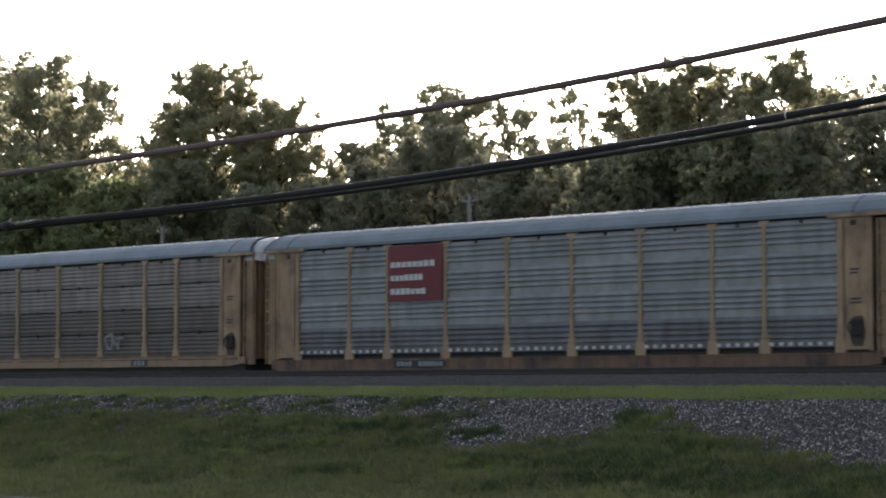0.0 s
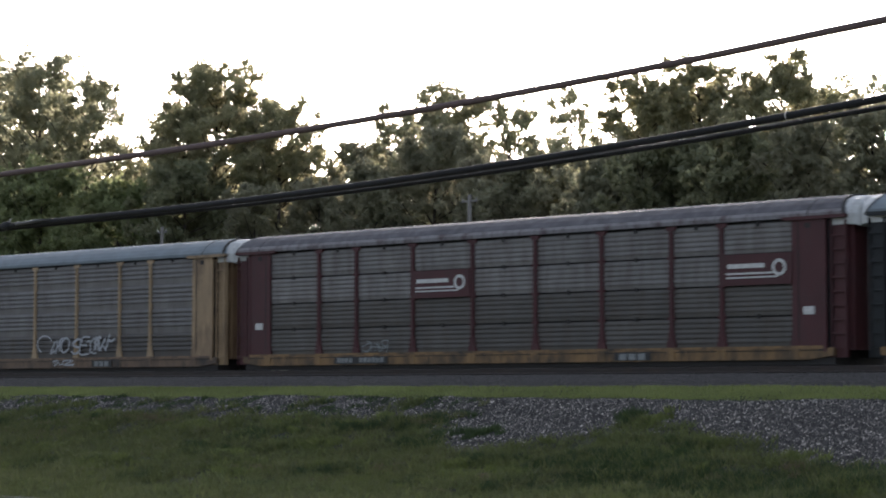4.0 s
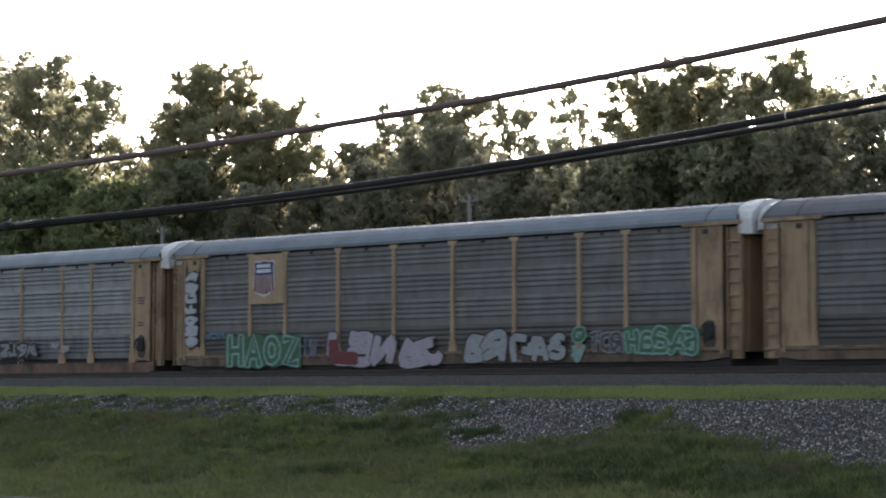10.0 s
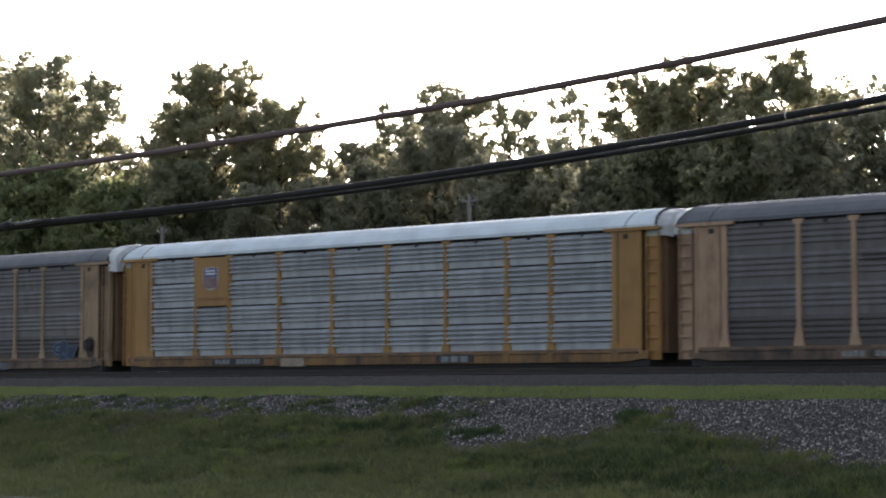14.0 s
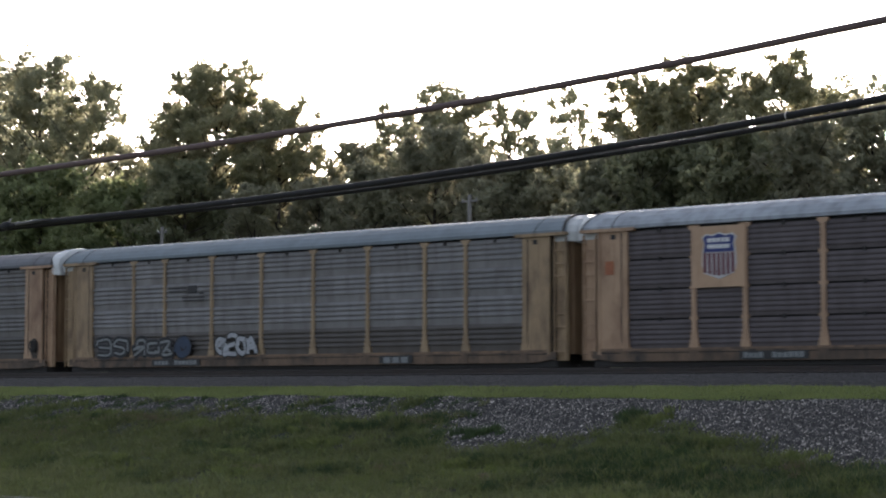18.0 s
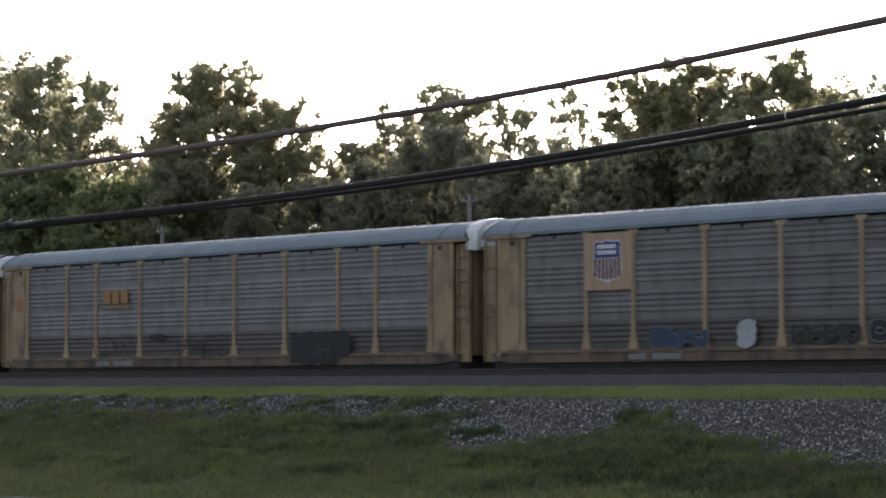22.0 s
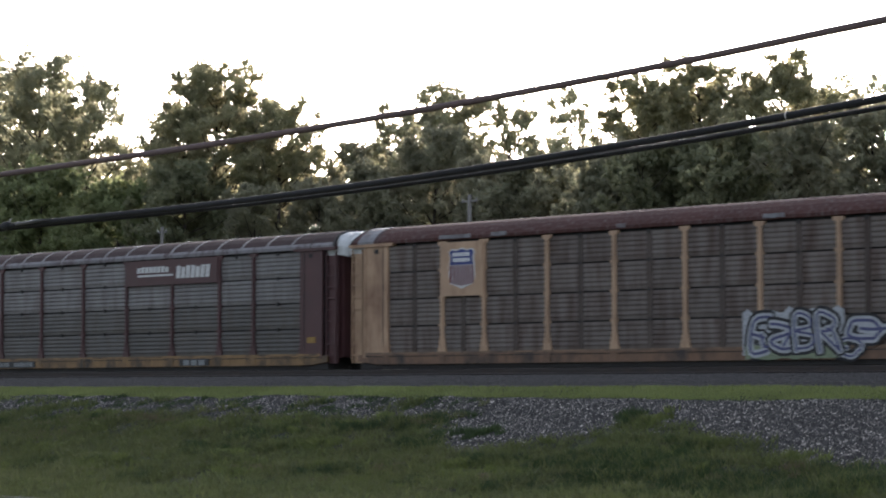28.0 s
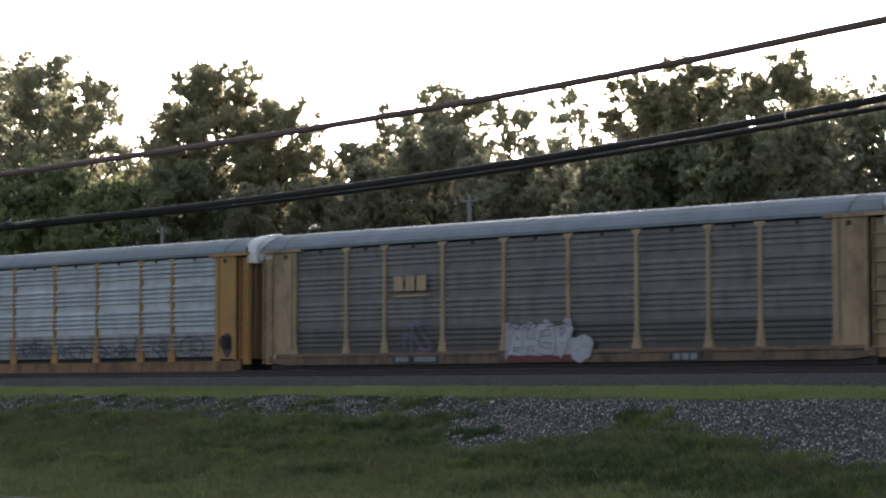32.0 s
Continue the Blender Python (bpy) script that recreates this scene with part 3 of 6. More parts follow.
M_GAP_SHADE = Geo().box(-13.2, 13.2, -0.006, 0.04, 0.93, 0.982).mesh("sill_gap")
M_STRIP = Geo().bar(-0.11, 0.11, 0.0, 0.03, 1.1, 4.96).mesh("centre_strip")
M_WORN = Geo().run([(-1.563, 5.05), (-1.575, 5.17), (-1.50, 5.27), (-1.45, 5.26), (-1.53, 5.16), (-1.53, 5.05)], -13.9, 13.9).mesh("worn_edge")
SHEETS = {}


def sheet(width, style):
    """A shared panel: one of four rows, with ribs pressed into the upper part of each."""
    key = (round(width, 2), style)
    if key not in SHEETS:
        rows, ribs, cover, depth = {"rows": (4, 5, 0.88, 0.026), "louvre": (4, 4, 0.75, 0.046), "heavy": (4, 4, 0.74, 0.105), "broad": (4, 4, 0.75, 0.07), "bold": (4, 4, 0.76, 0.085)}[style]
        gap = 0.06 if style in ("rows", "heavy") else 0.0
        SHEETS[key] = (ribbed(width, (TOP - LOW) / rows - gap, ribs, cover, depth), rows)
    return SHEETS[key]


def plain_sheet(width):
    key = (round(width, 2), "plain")
    if key not in SHEETS:
        SHEETS[key] = ribbed(width, TOP - LOW, 4, 0.9, 0.03)
    return SHEETS[key]


STEEL_DARK = plain("truck_steel", (0.0236, 0.0212, 0.0196), 0.8)
# near-black for an added box that paints the shade inside the cars
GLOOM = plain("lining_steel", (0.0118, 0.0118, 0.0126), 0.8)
MIRROR = pose(0, 0, 0, 0, 0, 180)
CARS = []


BRAKED = (0, 1, 5, 6, 7, 9, 11, 16, 17)             # cars whose hand brake stands out
TARPED = (1, 5, 6, 7, 9, 12, 13, 17, 18)            # cars with a slack white cover behind them
LIFT = [0.0]                                      # how much higher the sill of the car at hand lies


def car(label, style, panel, roof, posts, sill=None, ends=None, hood=None, seams=None, skip=(), lift=0.16):
    """One covered car for motor vehicles. skip: (bay, row) left free for a sign."""
    ends = ends or END_PAINT.get(posts, posts)
    sill = sill or posts
    hood = hood or HOOD
    LIFT[0] = lift
    c = thing("railcar", label, "railcar", "railcars of the train")
    for turn in (None, MIRROR):
        def at(x, y, z=0.0):
            m = pose(x, y, z)
            return m if turn is None else turn @ m
        for i, x in enumerate(POSTS):
            part("end_post" if i in (0, 9) else "post", M_END_POST if i in (0, 9) else (M_POST_KNOBS if style in ("rows", "heavy") else M_POST), ends if i in (0, 9) else posts, c, at=at(x, -H + 0.06))
        for bay, (a, b) in enumerate(zip(POSTS, POSTS[1:])):
            w = b - a - 0.13
            me, rows = sheet(w, style)
            gap_rows = style in ("rows", "heavy")
            if turn is not None:
                part("side_panel", plain_sheet(w), panel, c, at=at((a + b) / 2, -H + 0.07, LOW))
                continue
            for r in range(rows):
                if turn is None and (bay + 1, r + 1) in skip:
                    continue
                z = TOP - (r + 1) * (TOP - LOW) / rows + (0.03 if gap_rows else 0.0)
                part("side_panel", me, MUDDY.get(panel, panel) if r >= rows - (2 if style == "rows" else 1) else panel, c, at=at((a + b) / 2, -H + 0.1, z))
            if turn is None:
                part("latch", M_LATCH, STEEL_DARK, c, at=at((a + b) / 2, -H + 0.03, TOP - 0.05))
                for r in range(1, rows) if style == "rows" and w > 2.2 else ():
                    if (bay + 1, r) not in skip and (bay + 1, r + 1) not in skip:
                        part("latch", M_LATCH, STEEL_DARK, c, at=at((a + b) / 2, -H + 0.05, TOP - r * (TOP - LOW) / rows))
                if panel is RUSTY and (bay + 1, 1) not in skip:
                    part("centre_strip", M_STRIP, RUST_STRIP, c, "dark rust-stained upright strip", at=at((a + b) / 2, -H + 0.05))
        part("side_sill", M_SILL_HIGH if lift else M_SILL, sill, c, at=at(0, 0, lift))
        if lift and turn is None:
            part("ledge", M_LEDGE, LEDGE if posts in (TAN, PALE_TAN, YELLOW) else sill, c, at=at(0, -H))
            # solid dark strip that draws the shade in the slot below the ledge
            part("sill_gap", M_GAP_SHADE, STEEL_DARK, c, at=at(0, -H))
        for flip in (0, 1):
            k = Matrix.Diagonal((-1, 1, 1, 1)) if flip else Matrix.Identity(4)
            base = Matrix.Translation((0, -H + 0.02, 0)) @ k
            base = base if turn is None else turn @ base
            part("end_panel", M_END, ends, c, at=base)
            # thin dark strip on the panel, drawn for the shaded gap by the end post
            part("end_slit", M_END_GAP_SHADE, STEEL_DARK, c, at=base)
            part("end_header", M_HEADER, ends, c, at=base)
            if turn is None:
                part("vent", M_VENT, STEEL_DARK, c, at=base)
            part("end_ladder", M_LADDER, ends, c, at=base)
        if len(CARS) in BRAKED:
            part("brake_wheel", M_BRAKE, STEEL_DARK, c, "rusty dark hand brake wheel", at=at(0, -H + 0.02))
        part("end_door", M_DOOR, DOOR if posts in (TAN, OLD_TAN, PALE_TAN, YELLOW) else ends, c, at=turn)
        part("roof_joint", M_JOINT, STEEL_DARK, c, at=turn)
        part("roof_edge", M_EDGE, STEEL_DARK, c, at=turn)
        if turn is None and len(CARS) in TARPED:
            part("weather_cover", M_TARP, TARP, c, "creased white cover over the gap between two roofs")
        else:
            part("end_hood", M_CAP, hood, c, "pale weather hood on the roof's end", at=turn)
        part("coupler", M_COUPLER, STEEL_DARK, c, at=turn)
        for x in (-10.3,):
            t = part("truck", M_AXLE, STEEL_DARK, c, "dark cast steel truck", at=at(x, 0, 0.45))
            for s in (-1, 1):
                part("side_frame", M_FRAME, STEEL_DARK, t, at=pose(0, s * 1.0, -0.45))
                for ax in (-0.86, 0.86):
                    part("wheel", M_WHEEL, STEEL_DARK, t, at=pose(ax, s * 0.76, -0.03, 0, 0, 0 if s < 0 else 180))
    part("roof", M_ROOF, roof, c)
    for i in range(1, 18) if seams else ():
        part("roof_seam", M_SEAM, seams, c, at=pose(-13.0 + i * 26.0 / 18, 0, 0))
    part("deck", M_DECK, STEEL_DARK, c)
    part("lining", M_SHADE_BOX, GLOOM, c)
    CARS.append(c)
    return c


# paints of the train
TAN = paint("tan_paint", (0.305, 0.218, 0.125), (0.08, 0.048, 0.028), wear=0.5)
# end doors' grime and the shade between cars, both in this darker tan
DOOR = paint("dirty_shaded_door_paint", (0.157, 0.0981, 0.051), wear=0.7)
OLD_TAN = paint("old_tan_paint", (0.2355, 0.1609, 0.0942), wear=0.6)
YELLOW = paint("yellow_paint", (0.2983, 0.1609, 0.0393), wear=0.3)
PALE_TAN = paint("pale_tan_paint", (0.375, 0.248, 0.152), (0.10, 0.05, 0.025), wear=0.5)
MAROON = paint("maroon_paint", (0.055, 0.012, 0.014), (0.03, 0.018, 0.018), 0.4, 0.65)
PURPLE = paint("purple_brown_paint", (0.0589, 0.0212, 0.0212), (0.0393, 0.0236, 0.0236), 0.4)
GREEN = paint("green_black_paint", (0.008, 0.0105, 0.012), (0.02, 0.018, 0.016), 0.3, 0.7)
RED = paint("red_paint", (0.1177, 0.0102, 0.0157), (0.055, 0.0157, 0.0157), 0.25)
SILL = paint("rusty_sill", (0.135, 0.084, 0.048), (0.012, 0.009, 0.008), 1.0, scale=1.2, reach=0.43)
RUST_SILL = paint("orange_rust_sill", (0.14, 0.076, 0.040), (0.016, 0.011, 0.010), 1.0, scale=1.4, reach=0.43)
DIRTY_SILL = paint("dirty_yellow_sill", (0.20, 0.115, 0.040), (0.010, 0.008, 0.007), 1.0, scale=1.5, reach=0.42)
YELLOW_SILL = paint("dirty_orange_sill", (0.20, 0.105, 0.028), (0.016, 0.011, 0.009), 1.0, scale=1.2, reach=0.44)
LEDGE = paint("dirty_ledge", (0.17, 0.105, 0.058), (0.03, 0.02, 0.016), 1.0, scale=1.8, reach=0.46)
HOOD = paint("pale_hood", (0.50, 0.51, 0.50), (0.16, 0.14, 0.12), 0.6)
TARP = paint("white_cover", (0.62, 0.63, 0.62), (0.30, 0.26, 0.22), 0.5)
GREY = sheet_metal("grey_sheet", (0.1819, 0.1780, 0.1746), (0.0856, 0.0760, 0.0698), 0.6)
BLUE_GREY = sheet_metal("blue_grey_sheet", (0.2419, 0.2551, 0.2529), (0.1259, 0.1217, 0.1180), 0.5)
DARK = sheet_metal("dark_sheet", (0.1380, 0.1340, 0.1300), (0.0706, 0.0610, 0.0543), 0.6)
DEEP = sheet_metal("deep_grey_sheet", (0.1161, 0.1097, 0.1087), (0.0631, 0.0484, 0.0458), 0.55)
BROWN_GREY = sheet_metal("brown_grey_sheet", (0.1848, 0.1688, 0.1523), (0.0840, 0.0667, 0.0534), 0.65)
RUSTY = sheet_metal("rust_stained_sheet", (0.122, 0.104, 0.090), (0.052, 0.030, 0.023), 0.95, 0.65, 0.1)
SOOTY = sheet_metal("sooty_sheet", (0.0896, 0.0775, 0.0788), (0.0467, 0.0353, 0.0343), 0.5)
BRIGHT = sheet_metal("bright_sheet", (0.370, 0.388, 0.398), (0.180, 0.178, 0.175), 0.6)
SILVER = sheet_metal("silver_sheet", (0.40, 0.44, 0.46), (0.22, 0.23, 0.23), 0.5)
DULL_GREEN = sheet_metal("green_grey_sheet", (0.1554, 0.1492, 0.1424), (0.0798, 0.0667, 0.0594), 0.7)
R_BLUE = sheet_metal("blue_grey_roof", (0.1717, 0.2019, 0.2213), (0.1178, 0.1251, 0.1320), 0.35, 0.75, 0.0)
R_GREY = sheet_metal("grey_roof", (0.1225, 0.1271, 0.1363), (0.0848, 0.0806, 0.0836), 0.5, 0.75, 0.0)
R_WHITE = sheet_metal("white_roof", (0.64, 0.70, 0.72), (0.50, 0.54, 0.55), 0.4, 0.75, 0.0)
R_PATCH = sheet_metal("patchy_white_roof", (0.2983, 0.3218, 0.3454), (0.1177, 0.1177, 0.1256), 0.65, 0.75, 0.0)
R_RUST = paint("rusty_roof", (0.056, 0.020, 0.015), (0.18, 0.175, 0.18), 0.6, 0.95, scale=0.55, reach=0.60)
R_DARK = paint("dark_brown_roof", (0.036, 0.018, 0.016), (0.09, 0.08, 0.08), 0.5, 0.95, scale=0.9, reach=0.56)
R_WORN = sheet_metal("worn_dark_roof", (0.0746, 0.0707, 0.0785), (0.1963, 0.1963, 0.212), 0.35, 0.75, 0.0)
R_SEAM = paint("pale_seam", (0.1727, 0.1648, 0.1648), (0.1177, 0.0785, 0.0707), 0.6)
END_PAINT = {TAN: paint("tan_end_paint", (0.295, 0.205, 0.112), (0.07, 0.040, 0.022), 0.9, scale=1.1, reach=0.46),
             PALE_TAN: paint("pale_tan_end_paint", (0.375, 0.248, 0.150), (0.12, 0.055, 0.026), 0.85, scale=1.0, reach=0.46)}
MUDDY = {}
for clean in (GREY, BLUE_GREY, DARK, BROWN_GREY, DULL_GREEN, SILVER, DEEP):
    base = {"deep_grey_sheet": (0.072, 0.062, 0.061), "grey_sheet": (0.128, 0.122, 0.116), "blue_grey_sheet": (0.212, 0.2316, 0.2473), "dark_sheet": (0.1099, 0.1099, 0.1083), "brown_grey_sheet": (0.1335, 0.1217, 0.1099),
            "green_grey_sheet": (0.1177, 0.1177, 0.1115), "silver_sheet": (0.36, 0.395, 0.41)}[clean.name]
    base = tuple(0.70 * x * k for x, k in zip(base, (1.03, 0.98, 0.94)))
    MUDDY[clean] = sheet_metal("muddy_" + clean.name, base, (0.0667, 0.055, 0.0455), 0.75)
RUST_STRIP = sheet_metal("rust_strip", (0.078, 0.062, 0.053), (0.045, 0.027, 0.02), 0.9, 0.7, 0.1)
BARE_ROOF = paint("bare_roof_metal", (0.20, 0.205, 0.215), (0.06, 0.035, 0.03), 0.8, 0.7, scale=1.6, reach=0.46)
WORN = paint("worn_pale_edge", (0.212, 0.2041, 0.208), (0.0471, 0.0236, 0.022), 1.0, 0.8, scale=2.2, reach=0.46)
WHITE = plain("white_paint", (0.52, 0.52, 0.50), 0.6, 0.0, 0.3)
BLACK = plain("black_paint", (0.0173, 0.0173, 0.0188), 0.6)
BLUE = plain("blue_paint", (0.020, 0.032, 0.145), 0.6)
BRIGHT_WHITE = plain("bright_white_paint", (0.62, 0.62, 0.60), 0.6, 0.0, 0.2)
ORANGE = plain("orange_paint", (0.27, 0.13, 0.04), 0.6)
STRIPE_RED = plain("stripe_red", (0.095, 0.010, 0.024), 0.6)


FRONT = -H - 0.062                                # the plane of paint and signs, just before the posts


def board(c, name, x0, x1, z0, z1, mat, label="", y=FRONT + 0.035):
    """A flat sign plate on the side of a car."""
    return part(name, Geo().plate([(x0, z0), (x1, z0), (x1, z1), (x0, z1)], y, y + 0.03).mesh(name), mat, c, label)


def bars(c, name, mat, rects, slant=0.0, y=FRONT, parent=None, label=""):
    """Flat bars (x0, x1, z0, z1) painted on."""
    for x0, x1, z0, z1 in rects:
        s = slant * (z1 - z0)
        part("bar", Geo().plate([(x0, z0), (x1, z0), (x1 + s, z1), (x0 + s, z1)], y, y + 0.012).mesh("bar"), mat, parent or c, label)


def word(x0, x1, z0, z1, n, rng, gap=0.22):
    """Bars in place of a word of n letters."""
    w = (x1 - x0) / n
    return [(x0 + i * w, x0 + (i + 1 - gap) * w, z0, z1 - (0.0 if rng.random() < 0.6 else 0.12 * (z1 - z0))) for i in range(n)]


def shield(c, x0, x1, z0, z1, y=FRONT):
    """A shield with a blue head and red and white stripes."""
    w, h, xm = x1 - x0, z1 - z0, (x0 + x1) / 2

    def u(a, b):
        return (x0 + a * w, z0 + b * h)
    outer = [u(0.5, 0.0), u(0.72, 0.07), u(0.93, 0.13), u(1.0, 0.3), u(0.98, 0.6), u(0.94, 0.76), u(1.0, 0.9), u(0.88, 0.98), u(0.7, 0.95), u(0.5, 1.0),
             u(0.3, 0.95), u(0.12, 0.98), u(0.0, 0.9), u(0.06, 0.76), u(0.02, 0.6), u(0.0, 0.3), u(0.07, 0.13), u(0.28, 0.07)]
    s = part("shield", Geo().plate(outer, y + 0.012, y + 0.03).mesh("shield"), WHITE, c, "striped shield emblem in blue, red and white")
    head = [u(0.05, 0.58), u(0.95, 0.58), u(0.91, 0.76), u(0.96, 0.89), u(0.86, 0.95), u(0.7, 0.92), u(0.5, 0.97), u(0.3, 0.92), u(0.14, 0.95), u(0.04, 0.89), u(0.09, 0.76)]
    part("shield_head", Geo().plate(head, y + 0.004, y + 0.012).mesh("shield_head"), BLUE, s)
    for za, zb, n in ((0.79, 0.88, 5), (0.655, 0.745, 7)):
        for i in range(n):
            a = 0.17 + 0.66 * i / n
            part("bar", Geo().plate([u(a, za), u(a + 0.5 / n, za), u(a + 0.5 / n, zb), u(a, zb)], y - 0.003, y + 0.004).mesh("bar"), BRIGHT_WHITE, s)
    for i in range(7):
        a = 0.045 + i * 0.1355
        foot = 0.05 + 0.10 * (abs(a + 0.035 - 0.5) / 0.5) ** 1.5
        part("stripe", Geo().plate([u(a, foot + 0.02), u(a + 0.088, foot + 0.02), u(a + 0.088, 0.57), u(a, 0.57)], y + 0.004, y + 0.012).mesh("stripe"), STRIPE_RED, s)
    return s


SPRAY = {}


def spray(name, col):
    if name not in SPRAY:
        m, nt, b = nodes_of("spray_" + name)
        f = noisy(nt, place(nt), 3.0, 4, 0.3, 0.7)
        f2 = noisy(nt, place(nt, (1, 1, 8)), 3.0, 3, 0.35, 0.7)
        cc = mixed(nt, f, col, tuple(0.65 * x for x in col))
        cc = mixed(nt, f2, cc, tuple(0.8 * x + 0.002 for x in col))
        worn = noisy(nt, place(nt, (1, 1, 3)), 5.0, 5, 0.50, 0.72)
        cc = mixed(nt, worn, cc, tuple(0.55 * x + 0.004 for x in col))
        nt.links.new(cc, b.inputs["Base Color"])
        b.inputs["Roughness"].default_value = 0.7
        SPRAY[name] = m
    return SPRAY[name]


S_WHITE, S_PINK, S_MINT = spray("white", (0.36, 0.375, 0.39)), spray("pink_white", (0.33, 0.30, 0.34)), spray("mint", (0.19, 0.32, 0.29))
S_GREEN, S_BLACK, S_BLUE = spray("green", (0.0393, 0.1177, 0.055)), spray("black", (0.010, 0.010, 0.011)), spray("blue", (0.1099, 0.2041, 0.314))
S_RED, S_GREY = spray("red", (0.1256, 0.0236, 0.0275)), spray("grey", (0.2041, 0.2198, 0.2198))
S_PALE = spray("pale_grey", (0.26, 0.275, 0.285))
S_DUSK, S_AQUA, S_PALE_BLUE = spray("dusk", (0.05, 0.05, 0.055)), spray("aqua", (0.16, 0.26, 0.23)), spray("light_blue", (0.19, 0.30, 0.36))
S_LILAC, S_FOREST, S_MOSS = spray("lilac", (0.20, 0.175, 0.185)), spray("forest", (0.03, 0.085, 0.035)), spray("moss", (0.085, 0.105, 0.085))
S_PALE_GREEN, S_BLUE_GREY = spray("pale_green", (0.19, 0.23, 0.14)), spray("blue_grey", (0.13, 0.18, 0.22))
S_INDIGO = spray("indigo", (0.06, 0.065, 0.15))
S_NAVY, S_OLIVE, S_VIOLET = spray("navy", (0.026, 0.045, 0.085)), spray("olive", (0.0864, 0.0864, 0.0471)), spray("violet", (0.1256, 0.1021, 0.157))


def ribbon(g, pts, width, y):
    """A sprayed line as one smooth strip through points in x and z."""
    n = len(pts)
    a, b = [], []
    for i, (x, z) in enumerate(pts):
        u, v = pts[max(i - 1, 0)], pts[min(i + 1, n - 1)]
        d = Vector((v[0] - u[0], v[1] - u[1]))
        d = Vector((-d.y, d.x)).normalized() * width / 2 if d.length > 1e-6 else Vector((0, width / 2))
        a.append((x + d.x, y, z + d.y))
        b.append((x - d.x, y, z - d.y))
    back = [(p[0], y + 0.004, p[2]) for p in a + b]
    fs = [(i, i + 1, n + i + 1, n + i) for i in range(n - 1)]
    fs += [(2 * n + n + i, 2 * n + n + i + 1, 2 * n + i + 1, 2 * n + i) for i in range(n - 1)]
    g.add(a + b + back, fs)


def rounded(cx, cz, w, h, rng, n=11):
    """An uneven blob outline."""
    p = rng.uniform(2.2, 4.0)
    out = []
    for i in range(n):
        a = 2 * math.pi * i / n
        ca, sa = math.cos(a), math.sin(a)
        k = (abs(ca) ** p + abs(sa) ** p) ** (-1 / p) * rng.uniform(0.86, 1.06)
        out.append((cx + w / 2 * ca * k, cz + h / 2 * sa * k))
    return out


def cloud(x0, x1, z0, z1, rng):
    """An uneven long patch behind lettering."""
    n = max(8, int((x1 - x0) / 0.22))
    h = z1 - z0
    top = [(x0 + (x1 - x0) * i / n, z1 + (rng.uniform(-0.10, 0.06) + 0.07 * math.sin(1.7 * i)) * h) for i in range(n + 1)]
    low = [(x0 + (x1 - x0) * i / n, z0 + (rng.uniform(-0.03, 0.09) + 0.05 * math.sin(1.3 * i)) * h) for i in range(n, -1, -1)]
    return low + top


def ring_line(x0=0.08, x1=0.92, z0=0.05, z1=0.95, n=12, start=0.0, turn=1.0):
    return [((x0 + x1) / 2 + (x1 - x0) / 2 * math.cos(6.283 * (start + turn * k / n)), (z0 + z1) / 2 + (z1 - z0) / 2 * math.sin(6.283 * (start + turn * k / n))) for k in range(n + 1)]


# strokes of sprayed signs, in a unit box
SIGNS = {
    "corner": [[(0.1, 1.0), (0.1, 0.05), (0.95, 0.05)]],
    "comb": [[(0.9, 0.95), (0.1, 0.95), (0.1, 0.05), (0.95, 0.05)], [(0.1, 0.5), (0.75, 0.5)]],
    "zig": [[(0.08, 0.0), (0.08, 0.98), (0.9, 0.04), (0.9, 1.0)]],
    "knot": [[(0.1, 0.0), (0.1, 0.95), (0.75, 0.92), (0.85, 0.68), (0.6, 0.5), (0.15, 0.5), (0.95, 0.02)]],
    "double": [[(0.1, 0.02), (0.1, 0.97), (0.7, 0.9), (0.75, 0.62), (0.15, 0.52), (0.85, 0.4), (0.8, 0.1), (0.1, 0.03)]],
    "arch": [[(0.05, 0.0), (0.5, 1.0), (0.95, 0.0)], [(0.25, 0.36), (0.78, 0.36)]],
    "snake": [[(0.92, 0.9), (0.5, 1.0), (0.12, 0.85), (0.15, 0.6), (0.82, 0.42), (0.9, 0.15), (0.5, 0.0), (0.08, 0.1)]],
    "ring": [ring_line()],
    "gate": [[(0.08, 0.0), (0.08, 1.0)], [(0.9, 0.0), (0.9, 1.0)], [(0.08, 0.5), (0.9, 0.5)]],
    "slash": [[(0.08, 0.95), (0.92, 0.95), (0.08, 0.05), (0.95, 0.05)]],
    "fork": [[(0.05, 1.0), (0.5, 0.5), (0.95, 1.0)], [(0.5, 0.5), (0.5, 0.0)]],
    "cross": [[(0.1, 0.95), (0.95, 0.95)], [(0.52, 0.95), (0.5, 0.0)]],
    "hook": [ring_line(0.1, 0.95, 0.0, 1.0, 9, 0.12, 0.74)],
    "wave": [[(0.05, 0.95), (0.25, 0.05), (0.5, 0.7), (0.72, 0.05), (0.97, 0.98)]],
    "post": [[(0.5, 0.0), (0.5, 1.0)], [(0.15, 0.78), (0.5, 1.0)]],
}


